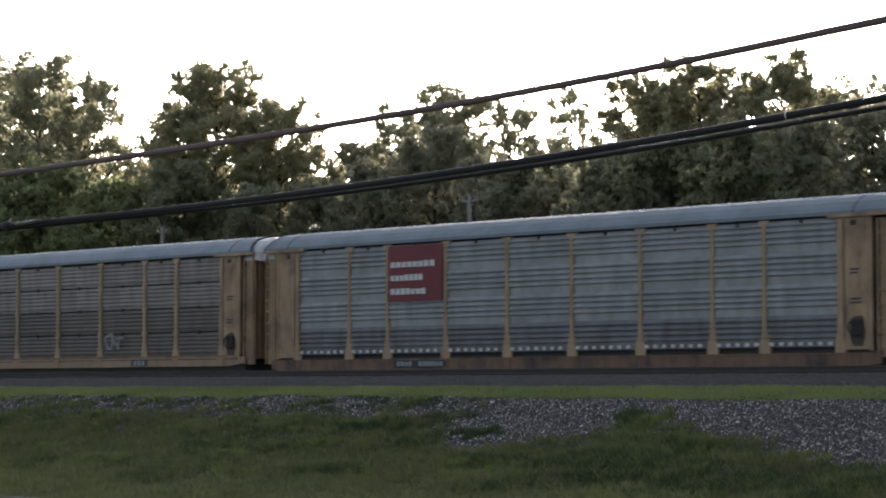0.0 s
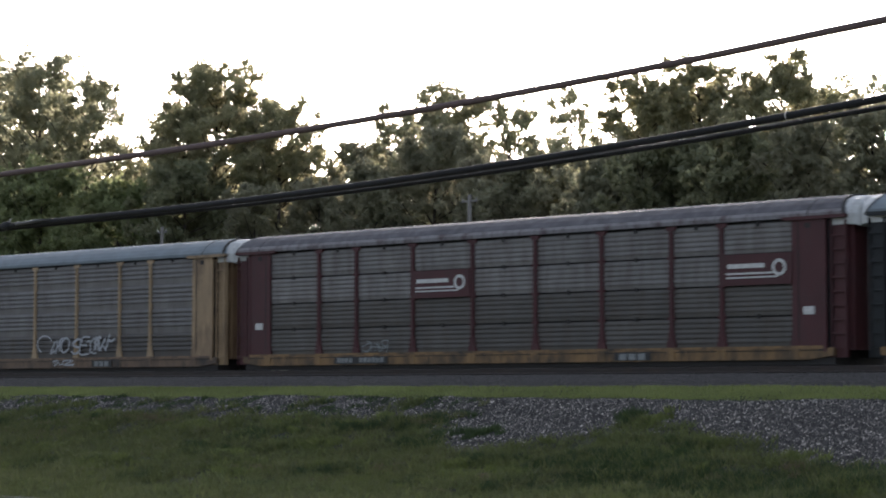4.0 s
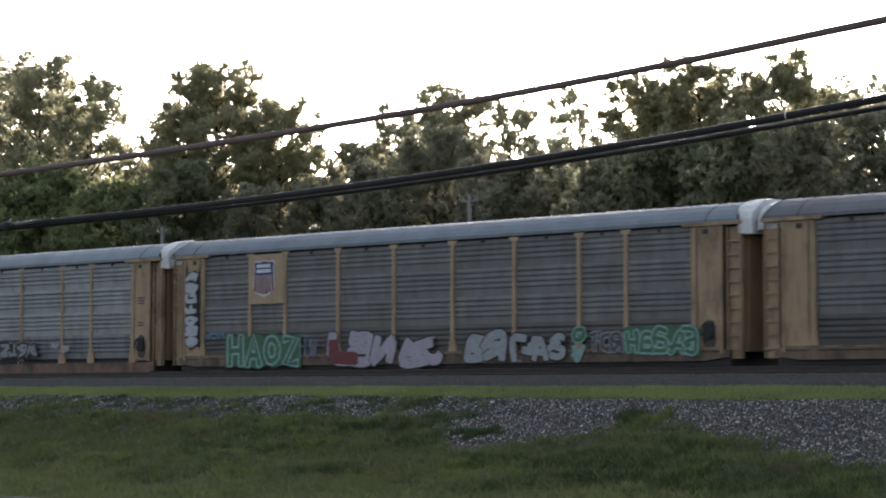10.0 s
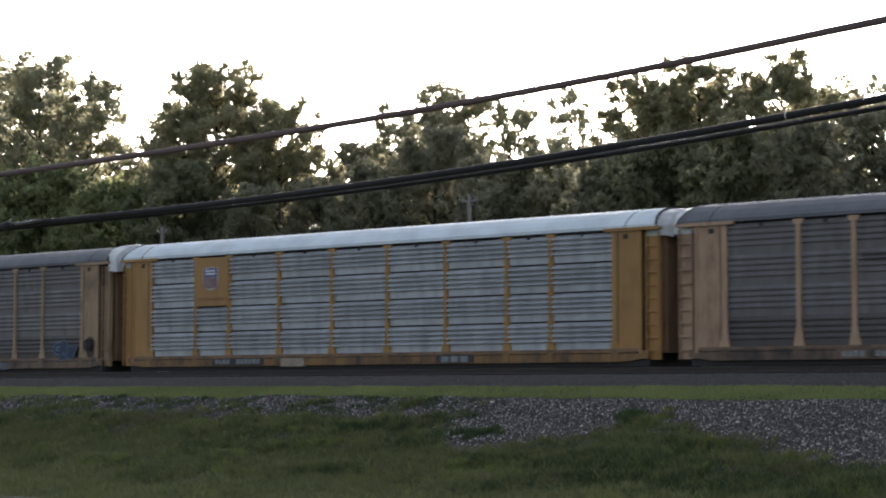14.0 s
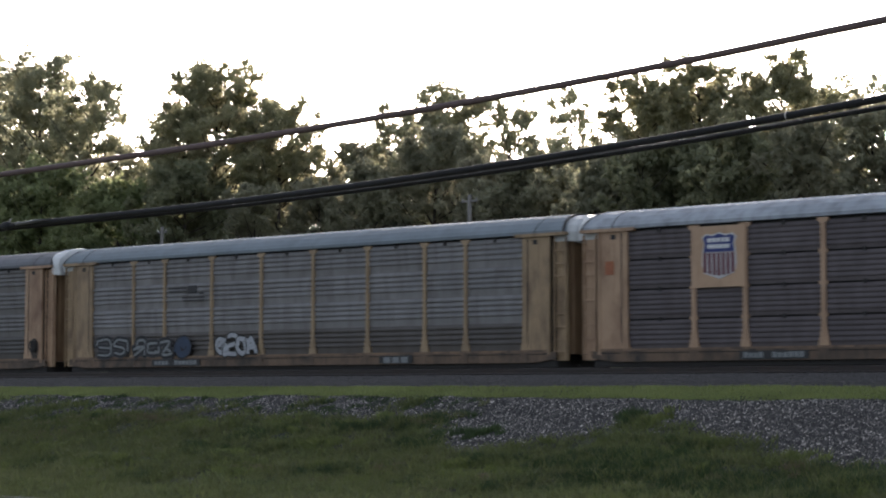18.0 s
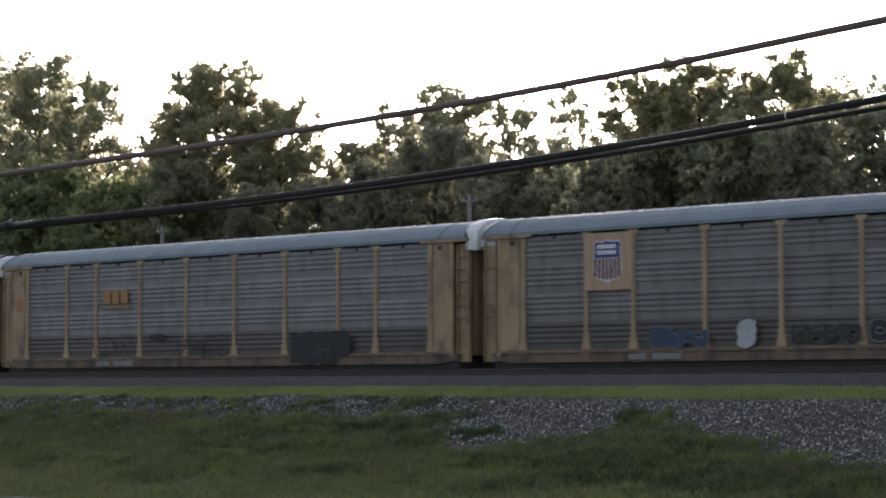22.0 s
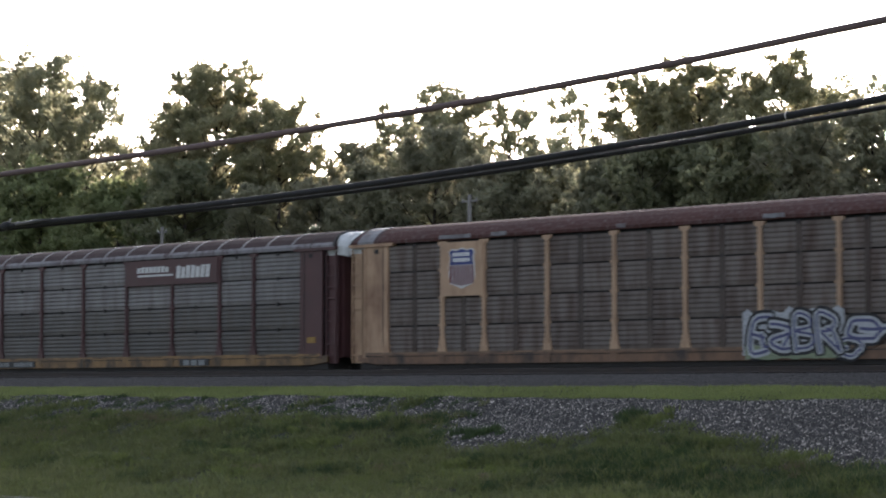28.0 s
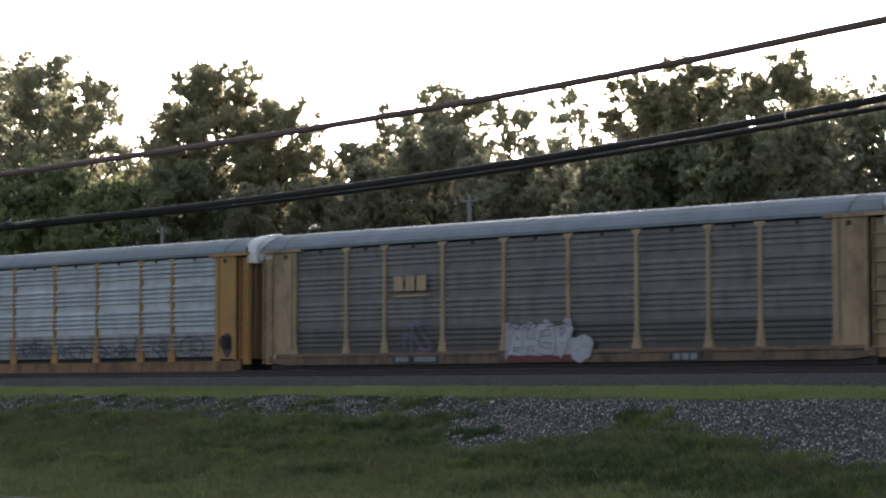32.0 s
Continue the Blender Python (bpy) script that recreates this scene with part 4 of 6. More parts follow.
def brush(g, path, width, y, curved=True):
    """A sprayed line as one strip through points in x and z, smoothed, each turn a hair before the last."""
    pts = path
    if curved and len(path) > 2:
        pts = []
        for i in range(len(path) - 1):
            p0, p1, p2, p3 = path[max(i - 1, 0)], path[i], path[i + 1], path[min(i + 2, len(path) - 1)]
            for k in range(4):
                u = k / 4
                pts.append(tuple(0.5 * (2 * p1[d] + (p2[d] - p0[d]) * u + (2 * p0[d] - 5 * p1[d] + 4 * p2[d] - p3[d]) * u * u + (3 * p1[d] - p0[d] - 3 * p2[d] + p3[d]) * u ** 3) for d in (0, 1)))
        pts.append(path[-1])
    n = len(pts)
    ends = []
    for a, b in ((pts[0], pts[1]), (pts[-1], pts[-2])):
        d = Vector((a[0] - b[0], a[1] - b[1]))
        d = d.normalized() * width * 0.3 if d.length > 1e-6 else d
        ends.append((a[0] + d.x, a[1] + d.y))
    pts = [ends[0]] + list(pts) + [ends[1]]
    n = len(pts)
    left, right = [], []
    for i, (x, z) in enumerate(pts):
        u, v = pts[max(i - 1, 0)], pts[min(i + 1, n - 1)]
        d = Vector((v[0] - u[0], v[1] - u[1]))
        half = width / 2 * (0.72 if i in (0, n - 1) else 1.0)
        d = Vector((-d.y, d.x)).normalized() * half if d.length > 1e-6 else Vector((0, half))
        left.append((x + d.x, y - 0.0009 * i / n, z + d.y))
        right.append((x - d.x, y - 0.0009 * i / n, z - d.y))
    g.add(left + right, [(i, i + 1, n + i + 1, n + i) for i in range(n - 1)])


def clipped(p, q, cut):
    """The part of the line p to q that lies below cut, or None."""
    if p[1] > cut and q[1] > cut:
        return None
    if p[1] <= cut and q[1] <= cut:
        return p, q
    k = (cut - p[1]) / (q[1] - p[1])
    m = (p[0] + k * (q[0] - p[0]), cut)
    return (p, m) if p[1] <= cut else (m, q)


def sprayed(c, keys, x0, x1, z0, z1, fill, line, label, seed, wide=0.26, edge=0.05, low=None, cut=0.45, heart=None, back=None, tilt=0.0, plain_signs=False):
    """A row of fat sprayed signs: an edge, a fill, and where given another colour below and a thin heart line."""
    rng = random.Random(seed)
    y = FRONT - 0.006
    n, h = len(keys), z1 - z0
    w = (x1 - x0) / n
    if back:
        root = part("graffiti", Geo().plate(cloud(x0 - 0.05, x1 + 0.05, z0, z1, rng), y + 0.012, y + 0.015).mesh("graffiti"), back, c, label)
    else:
        root = part("graffiti", Geo().plate(rounded((x0 + x1) / 2, z0 + 0.08, 0.10, 0.05, rng), y + 0.012, y + 0.014).mesh("graffiti"), fill, c, label)
    for i, key in enumerate(keys):
        lap = 0.0 if plain_signs else 0.12
        a, b = x0 + i * w + (0.07 - lap * (i > 0)) * w, x0 + (i + 1) * w - (0.05 - lap * (i < n - 1)) * w
        za, zb = z0 + rng.uniform(0.0, 0.12) * h, z1 - rng.uniform(0.0, 0.2) * h
        fat = wide * min(w, h) * rng.uniform(0.9, 1.1)
        ins = fat * 0.4
        jog = [rng.uniform(-0.09, 0.09) * (0.3 if plain_signs else 1.0) for _ in range(60)]
        flip = not plain_signs and rng.random() < 0.5
        turn = not plain_signs and rng.random() < 0.3
        lean = tilt + (0.0 if plain_signs else rng.uniform(-0.12, 0.18))
        outer, body, under, mark = Geo(), Geo(), Geo(), Geo()
        e = -0.0045 * i
        paths = list(SIGNS[key])
        if not plain_signs:                       # a tail that runs on into the next sign
            p = (rng.uniform(0.4, 0.9), rng.uniform(0.0, 1.0))
            paths.append([p, (p[0] + rng.uniform(0.1, 0.4), p[1] + rng.uniform(-0.3, 0.3)), (rng.uniform(0.9, 1.15), rng.uniform(0.0, 1.0))])
        for k0, path in enumerate(paths):
            pts = []
            for k, (u, v) in enumerate(path):
                u, v = u + jog[(k + 9 * k0) % 60], v + 0.7 * jog[(k + 31) % 60]
                u, v = (1 - u if flip else u), min(1, max(0, 1 - v if turn else v))
                pts.append((a + ins + (b - a - 2 * ins) * u + lean * v * h, za + ins + (zb - za - 2 * ins) * v))
            k1 = 0.0003 * k0
            soft = not plain_signs
            if line is not None:
                brush(outer, pts, fat + 2 * edge, y + 0.0110 + e - k1, soft)
            brush(body, pts, fat, y + 0.0088 + e - k1, soft)
            if low is not None:
                lim = za + cut * (zb - za)
                for q0, (p, q) in enumerate(zip(pts, pts[1:])):
                    seg = clipped(p, q, lim)
                    if seg and math.dist(*seg) > 0.02:
                        brush(under, list(seg), fat, y + 0.0072 + e - 0.0001 * q0 - k1 * 0.5, False)
            if heart is not None:
                brush(mark, pts, fat * 0.34, y + 0.0062 + e - k1 * 0.5, soft)
        if line is not None:
            part("outline", outer.mesh("outline"), line, root)
        part("sprayed_bar", body.mesh("sprayed_bar"), fill, root)
        if under.v:
            part("sprayed_foot", under.mesh("sprayed_foot"), low, root)
        if mark.v:
            part("sprayed_heart", mark.mesh("sprayed_heart"), heart, root)
    return root


def scrawl(c, keys, x0, x1, z0, z1, ink, label, seed, width=0.06, tilt=0.12):
    """Thin sprayed handwriting in loops and bars."""
    return sprayed(c, keys, x0, x1, z0, z1, ink, None, label, seed, wide=width / max(0.05, min((x1 - x0) / len(keys), z1 - z0)), tilt=tilt)


def letters(c, text, x0, z0, size, mat, label, squeeze=1.0, y=FRONT, parent=None):
    """Readable words in the built-in font, as thin plates."""
    cu = bpy.data.curves.new("lettering", "FONT")
    cu.body, cu.size, cu.extrude, cu.resolution_u = text, size, 0.004, 2
    tmp = bpy.data.objects.new("lettering_curve", cu)
    me = bpy.data.meshes.new_from_object(tmp)
    bpy.data.objects.remove(tmp)
    me.materials.clear()
    me.materials.append(None)
    me.transform(Matrix.Translation((x0, y, z0)) @ pose(0, 0, 0, 90) @ Matrix.Diagonal((squeeze, 1, 1, 1)))
    return part("lettering", me, mat, parent or c, label)


def number_bars(c, x0, x1, seed, plate=BLACK, ink=S_GREY):
    """The car's number on its sill, as bars on a dark plate."""
    rng = random.Random(seed)
    p = board(c, "number_plate", x0, x1, 0.53 + LIFT[0], 0.80 + LIFT[0], plate, "", y=-H - 0.036)
    w = x1 - x0
    bars(c, "number_bars", ink, word(x0 + 0.06 * w, x0 + 0.36 * w, 0.58 + LIFT[0], 0.76 + LIFT[0], 4, rng) + word(x0 + 0.48 * w, x0 + 0.95 * w, 0.58 + LIFT[0], 0.76 + LIFT[0], 6, rng), y=-H - 0.042, parent=p)


def owner_bars(c, x0, x1, ink=S_GREY, plate=BLACK):
    p = board(c, "owner_plate", x0, x1, 0.53 + LIFT[0], 0.81 + LIFT[0], plate, "", y=-H - 0.036)
    w = x1 - x0
    bars(c, "owner_bars", ink, [(x0 + (0.14 + 0.26 * i) * w, x0 + (0.34 + 0.26 * i) * w, 0.55 + LIFT[0], 0.76 + LIFT[0]) for i in range(3)], y=-H - 0.042, parent=p)


def end_marks(c, x, mat, seed):
    """Small stencil marks on an end panel."""
    rng = random.Random(seed)
    for z in (3.25, 2.35):
        bars(c, "stencil", mat, [(x, x + rng.uniform(0.25, 0.45), z + k * 0.11, z + k * 0.11 + 0.05) for k in range(rng.randrange(2, 4))], y=-H - 0.002)


def dark_logo(c, seed):
    """Worn black bars of an owner's emblem on the third bay."""
    bars(c, "emblem_bars", BLACK, [(-7.05, -5.95, 3.80, 3.85), (-7.0, -5.9, 3.66, 3.71), (-5.85, -5.3, 3.60, 3.90), (-5.15, -4.85, 3.55, 3.62), (-6.2, -4.8, 3.40, 3.45), (-6.1, -4.85, 3.28, 3.33)], y=-H + 0.03)


def letter_logo(c, x0, x1, z0, z1, mat):
    """Three plain blocks in place of an owner's emblem."""
    w = (x1 - x0) / 3
    bars(c, "emblem_bars", mat, [(x0 + i * w, x0 + (i + 0.8) * w, z0, z1) for i in range(3)], y=FRONT + 0.01)


def bay(i):
    return POSTS[i - 1] + 0.09, POSTS[i] - 0.09


def stain(c, seed):
    """A blotch of grease and rust round the hand brake."""
    rng = random.Random(seed)
    part("grease_stain", Geo().plate(rounded(12.75, 1.5, 0.55, 1.0, rng, 13), -H + 0.016, -H + 0.019).mesh("grease_stain"), GREASE, c, "dark grease stain")


GREASE = plain("grease", (0.0432, 0.0314, 0.0251), 0.7)


# 0: the car that leaves
c = car("grimy grey railcar with tan posts and sill", "rows", BROWN_GREY, R_BLUE, TAN, OLD_TAN)
stain(c, 500)
owner_bars(c, 6.6, 7.6)
scrawl(c, ("ring", "cross"), 4.8, 6.1, 1.3, 2.05, S_GREY, "faded grey sprayed box", 1, 0.10, 0.0)
end_marks(c, 12.5, BLACK, 1)
# 1: red sign
c = car("blue-grey railcar with tan posts and a red sign", "broad", BLUE_GREY, R_BLUE, TAN, RUST_SILL, lift=0.0)
stain(c, 501)
s = board(c, "sign", -7.2, -4.5, 2.93, 4.96, RED, "dark red sign with white bars")
rg = random.Random(5)
bars(c, "lettering_bars", WHITE, word(-7.05, -4.8, 4.17, 4.39, 8, rg) + word(-7.05, -5.4, 3.68, 3.90, 7, rg) + word(-7.05, -5.25, 3.18, 3.40, 7, rg), parent=s)
for i in range(1, 10):
    a, b = bay(i)
    k = int((b - a) / 0.36)
    bars(c, "reflector_row", WHITE, [(a + 0.1 + j * 0.36, a + 0.24 + j * 0.36, 1.09, 1.2) for j in range(k)], y=-H + 0.03)
number_bars(c, -6.9, -4.3, 11, BLACK, S_GREY)
end_marks(c, 12.5, BLACK, 2)
# 2: tan plate, white scrawl
c = car("dull grey railcar with tan posts and white scrawl", "louvre", DARK, R_BLUE, TAN, SILL)
s = board(c, "sign", -7.2, -4.55, 3.10, 3.90, TAN, "tan sign plate with dark block marks")
letter_logo(c, -6.8, -5.1, 3.22, 3.78, BLACK)
ribbon_g = Geo()
ribbon(ribbon_g, [(2.35 + 0.62 * math.cos(6.283 * (0.68 - 0.62 * k / 20)) * 0.85, 1.68 + 0.36 * math.sin(6.283 * (0.68 - 0.62 * k / 20))) for k in range(21)], 0.07, FRONT - 0.005)
part("sprayed_loop", ribbon_g.mesh("sprayed_loop"), S_WHITE, c, "white looping sprayed line")
scrawl(c, ("fork", "ring", "snake", "comb", "hook"), 2.75, 6.1, 1.18, 2.05, S_WHITE, "white slanting sprayed scrawl", 22, 0.085, 0.22)
scrawl(c, ("wave", "post"), 5.55, 7.0, 1.28, 2.12, S_WHITE, "white slanting sprayed scrawl", 24, 0.10, 0.22)
scrawl(c, ("wave", "slash"), 2.8, 4.5, 0.72, 1.05, S_WHITE, "white sprayed underline", 25, 0.06, 0.2)
sprayed(c, ("cross", "hook", "corner", "fork"), -7.1, -4.5, 1.08, 2.05, S_BLACK, S_DUSK, "faint black and grey sprayed letters", 23, 0.2, 0.03)
number_bars(c, -8.0, -5.2, 12)
owner_bars(c, 5.6, 6.9)
# 3: maroon
c = car("grey railcar with maroon posts and dark red plates", "rows", DULL_GREEN, R_WORN, MAROON, DIRTY_SILL, skip=((4, 2), (9, 2)))
for a, b in (bay(4), bay(9)):
    s = board(c, "sign", a - 0.02, b + 0.02, 3.02, 4.0, MAROON, "maroon plate with a white emblem")
    g = Geo().disc(b - 0.45, FRONT + 0.02, 3.55, 0.27, FRONT + 0.03, 16, 0.17)
    part("emblem_ring", g.mesh("emblem_ring"), WHITE, s)
    bars(c, "emblem_bars", WHITE, [(a + 0.15, b - 0.7, 3.36, 3.42), (a + 0.15, b - 0.5, 3.24, 3.29), (a + 0.2, b - 1.0, 3.56, 3.7)], y=FRONT + 0.02, parent=s)
scrawl(c, ("hook", "gate", "knot"), -6.95, -5.5, 1.08, 1.58, S_GREY, "thin white sprayed letters", 31, 0.05, 0.08)
number_bars(c, -8.4, -5.6, 13)
part("worn_edge", M_WORN, WORN, c, "pale worn lower edge of the roof")
owner_bars(c, 5.0, 6.5)
board(c, "label_plate", 12.45, 12.85, 2.05, 2.3, WHITE, y=-H - 0.004)
board(c, "label_plate", -12.85, -12.45, 2.05, 2.3, WHITE, y=-H - 0.004)
# 4: black-green, red sign
c = car("grey railcar with black-green posts and a small red sign", "rows", GREY, R_BLUE, GREEN, DIRTY_SILL, skip=((3, 2),))
a, b = bay(3)
s = board(c, "sign", a - 0.02, b + 0.02, 3.02, 3.97, RED, "red sign with white slanted bars")
bars(c, "lettering_bars", WHITE, word(-6.8, -6.1, 3.32, 3.68, 2, rg, 0.15) + word(-5.95, -5.05, 3.32, 3.66, 4, rg, 0.2), slant=0.15, parent=s, y=FRONT + 0.015)
number_bars(c, -8.2, -5.3, 14)
owner_bars(c, 5.2, 6.5)
for x, z0, z1 in ((12.5, 3.2, 3.55), (12.5, 2.42, 2.64), (-12.95, 1.38, 1.55), (-12.9, 2.0, 2.2)):
    board(c, "label_plate", x, x + 0.42, z0, z1, spray("cream", (0.22, 0.205, 0.155)), y=-H - 0.004)
# 5: pale grey
c = car("pale grey railcar with tan posts and dark scrawl", "broad", BLUE_GREY, R_BLUE, TAN, RUST_SILL, lift=0.0)
stain(c, 505)
sprayed(c, ("fork", "arch", "slash", "cross", "knot", "wave"), 1.55, 5.75, 1.12, 1.82, S_GREY, S_BLACK, "black-edged white sprayed lettering", 51, 0.20, 0.09)
scrawl(c, ("wave", "zig", "gate", "wave", "post"), 1.7, 5.5, 0.80, 1.15, S_BLACK, "black sprayed drips under the lettering", 53, 0.06, 0.0)
scrawl(c, ("wave", "knot"), 6.72, 7.2, 1.45, 1.75, S_WHITE, "small white sprayed letters", 52, 0.07, 0.1)
scrawl(c, ("snake", "arch"), 7.4, 7.95, 1.28, 1.68, S_WHITE, "small white sprayed letters", 54, 0.08, 0.1)
board(c, "patch", -6.9, -4.85, 1.1, 1.68, spray("faded_green", (0.140, 0.175, 0.165)), "faded green painted patch", y=-H + 0.028)
for i in (4, 5):
    a, b = bay(i)
    board(c, "patch", a + 0.05, b - 0.05, 3.2, 3.85, spray("slate", (0.1021, 0.1177, 0.1335)), "dark slate paint patch", y=-H + 0.034)
number_bars(c, -4.6, -2.5, 15, SILL, BLACK)
end_marks(c, 12.5, BLACK, 5)
# 6: shield and large graffiti
c = car("dark grey railcar with tan posts and large graffiti", "louvre", DARK, R_BLUE, TAN, SILL)
stain(c, 506)
board(c, "sign", -9.35, -7.35, 3.05, 4.96, TAN, "tan plate behind the shield")
shield(c, -9.03, -7.80, 3.31, 4.75)
sprayed(c, ("gate", "arch", "ring", "slash"), -10.6, -6.35, 0.6, 1.88, S_GREEN, S_MINT, "hollow mint-edged sprayed letters on dark green", 61, 0.17, 0.10, back=S_GREEN, plain_signs=True)
scrawl(c, ("comb", "hook", "wave"), -6.45, -5.5, 0.85, 1.85, S_BLUE_GREY, "thin pale blue sprayed scrawl", 66, 0.05, 0.0)
sprayed(c, ("corner",), -4.95, -3.0, 0.64, 2.08, S_PINK, S_BLACK, "large white and red sprayed block letter", 62, 0.34, 0.05, low=S_RED, cut=0.62)
sprayed(c, ("comb", "zig"), -3.8, -1.2, 0.60, 2.08, S_PINK, S_BLACK, "large pinkish white sprayed block letters", 63, 0.28, 0.05)
sprayed(c, ("knot",), -1.25, 0.85, 0.55, 1.88, S_PINK, S_BLACK, "large pinkish white sprayed block letter", 64, 0.30, 0.05)
scrawl(c, ("snake", "cross"), 0.2, 0.75, 1.35, 1.66, S_GREY, "small grey sprayed marks", 68, 0.06, 0.0)
sprayed(c, ("double", "knot"), 2.0, 4.2, 0.62, 1.80, S_PALE, S_BLACK, "pale grey sprayed block letters", 69, 0.28, 0.05)
sprayed(c, ("corner",), 4.2, 5.25, 0.65, 1.68, S_PALE, S_BLACK, "pale grey sprayed block letter", 70, 0.28, 0.05)
sprayed(c, ("arch", "snake"), 5.2, 6.8, 0.64, 1.75, S_PALE, S_BLACK, "pale grey sprayed block letters", 71, 0.28, 0.05)
sprayed(c, ("ring",), 7.05, 7.65, 1.3, 1.92, S_GREEN, S_MINT, "pale green sprayed ring", 72, 0.2, 0.05)
sprayed(c, ("arch",), 7.0, 7.65, 0.6, 1.32, S_MINT, None, "pale green sprayed mark", 73, 0.25)
sprayed(c, ("post", "ring", "knot"), 7.75, 9.35, 0.95, 1.78, S_DUSK, S_GREY, "grey-edged dark sprayed letters", 74, 0.20, 0.05)
sprayed(c, ("gate", "double", "snake", "arch", "comb"), 9.35, 12.4, 0.85, 1.80, S_GREEN, S_MINT, "mint-edged sprayed letters on dark green", 65, 0.20, 0.07, back=S_GREEN)
scrawl(c, ("wave", "hook", "zig"), -11.95, -10.7, 1.7, 2.05, S_BLUE, "small blue sprayed letters", 67, 0.05, 0.0)
part("dark_backing", Geo().plate(cloud(-13.2, -12.3, 1.4, 4.5, random.Random(8)), -H - 0.004, -H - 0.001).mesh("dark_backing"), S_BLACK, c, "black sprayed ground of the white letters")
for i, key in enumerate(("ring", "snake", "hook", "post", "corner", "double", "arch")):
    z = 1.42 + i * 0.435
    sprayed(c, (key,), -13.24, -12.32, z, z + 0.46, S_WHITE, S_BLACK, "fat white sprayed sign edged in black", 80 + i, 0.40, 0.03)
# 7
c = car("grey railcar with tan posts and blue-grey paint marks", "louvre", DARK, R_GREY, TAN, SILL)
stain(c, 507)
dark_logo(c, 7)
FADED_TEAL = spray("faded_teal", (0.125, 0.155, 0.168))
part("paint_patch", Geo().plate(cloud(0.3, 4.3, 1.0, 1.60, random.Random(71)), FRONT + 0.006, FRONT + 0.009).mesh("paint_patch"), FADED_TEAL, c, "faded blue-grey sprayed patch")
scrawl(c, ("wave", "ring", "knot", "arch", "hook", "wave"), 0.4, 5.0, 1.02, 1.55, S_BLUE_GREY, "thin faded blue sprayed letters", 71, 0.06, 0.1)
for x0, x1 in ((-2.6, -1.7), (0.4, 1.1), (1.7, 4.3), (4.5, 6.9)):
    board(c, "patch", x0, x1, 0.62, 0.92, spray("pale_blue", (0.115, 0.135, 0.15)), "pale blue sprayed sill", y=-H - 0.036)
sprayed(c, ("ring",), 10.2, 11.15, 1.22, 1.82, S_NAVY, S_BLUE_GREY, "blue sprayed ring", 72, 0.2, 0.05)
sprayed(c, ("double", "arch"), 10.65, 11.85, 0.98, 1.80, S_NAVY, S_BLUE_GREY, "dark blue sprayed letters with a pale edge", 75, 0.34, 0.035)
number_bars(c, -7.7, -5.2, 17, SILL, S_GREY)
# 8: bright
c = car("bright silver railcar with yellow posts and a white roof", "heavy", BRIGHT, R_WHITE, YELLOW, YELLOW_SILL)
board(c, "sign", -9.33, -7.3, 3.05, 4.97, YELLOW, "yellow plate behind the shield")
shield(c, -8.78, -7.86, 3.66, 4.6)
bars(c, "lettering_bars", ORANGE, word(-9.1, -7.5, 3.28, 3.40, 12, rg))
number_bars(c, -8.2, -5.2, 18)
owner_bars(c, 4.0, 5.8)
board(c, "patch", -4.2, -2.9, 0.62, 0.94, spray("dust", (0.314, 0.2591, 0.1884)), y=-H - 0.036)
# 9
c = car("dark grey railcar with tan posts and blue graffiti", "louvre", DARK, R_GREY, PALE_TAN, SILL)
stain(c, 509)
dark_logo(c, 9)
part("paint_patch", Geo().plate(cloud(-4.7, 0.3, 0.6, 0.98, random.Random(90)), FRONT + 0.001, FRONT + 0.003).mesh("paint_patch"), S_PALE_BLUE, c, "pale blue sprayed ground below the letters")
sprayed(c, ("double", "cross", "gate", "comb"), -4.4, 0.4, 0.75, 2.2, S_AQUA, S_BLACK, "large letters sprayed aqua above and blue below", 91, 0.30, 0.07, low=S_BLUE, cut=0.42, back=S_LILAC)
sprayed(c, ("snake", "arch", "knot", "double"), 0.35, 5.4, 0.60, 2.05, S_LILAC, S_BLACK, "large pinkish grey sprayed letters on green", 92, 0.28, 0.07, low=S_PINK, cut=0.35, back=S_FOREST)
scrawl(c, ("wave", "wave"), 1.0, 2.5, 1.95, 2.36, S_GREEN, "green sprayed splash", 93, 0.10, 0.1)
scrawl(c, ("wave", "wave"), 3.6, 4.6, 1.95, 2.30, S_GREEN, "green sprayed splash", 94, 0.10, 0.1)
number_bars(c, -7.9, -5.1, 19, SILL, S_GREY)
# 10
c = car("grey railcar with tan posts and black-edged graffiti", "louvre", GREY, R_BLUE, TAN, SILL)
dark_logo(c, 10)
sprayed(c, ("comb", "snake"), -11.75, -9.45, 1.05, 1.95, S_BLACK, S_DUSK, "black sprayed letters with grey lines", 101, 0.30, 0.04, heart=S_GREY)
sprayed(c, ("knot", "hook", "slash"), -9.3, -6.55, 1.02, 1.92, S_BLACK, S_DUSK, "black sprayed letters with grey lines", 103, 0.32, 0.04, heart=S_GREY)
sprayed(c, ("ring",), -6.65, -5.45, 1.0, 2.02, S_NAVY, S_BLACK, "dark blue sprayed ring edged in black", 104, 0.24, 0.06)
sprayed(c, ("ring", "snake", "hook", "arch"), -4.1, -1.45, 1.02, 1.98, S_WHITE, S_BLACK, "black-edged white sprayed letters", 102, 0.26, 0.05)
number_bars(c, -8.0, -5.0, 20)
owner_bars(c, 5.1, 6.8)
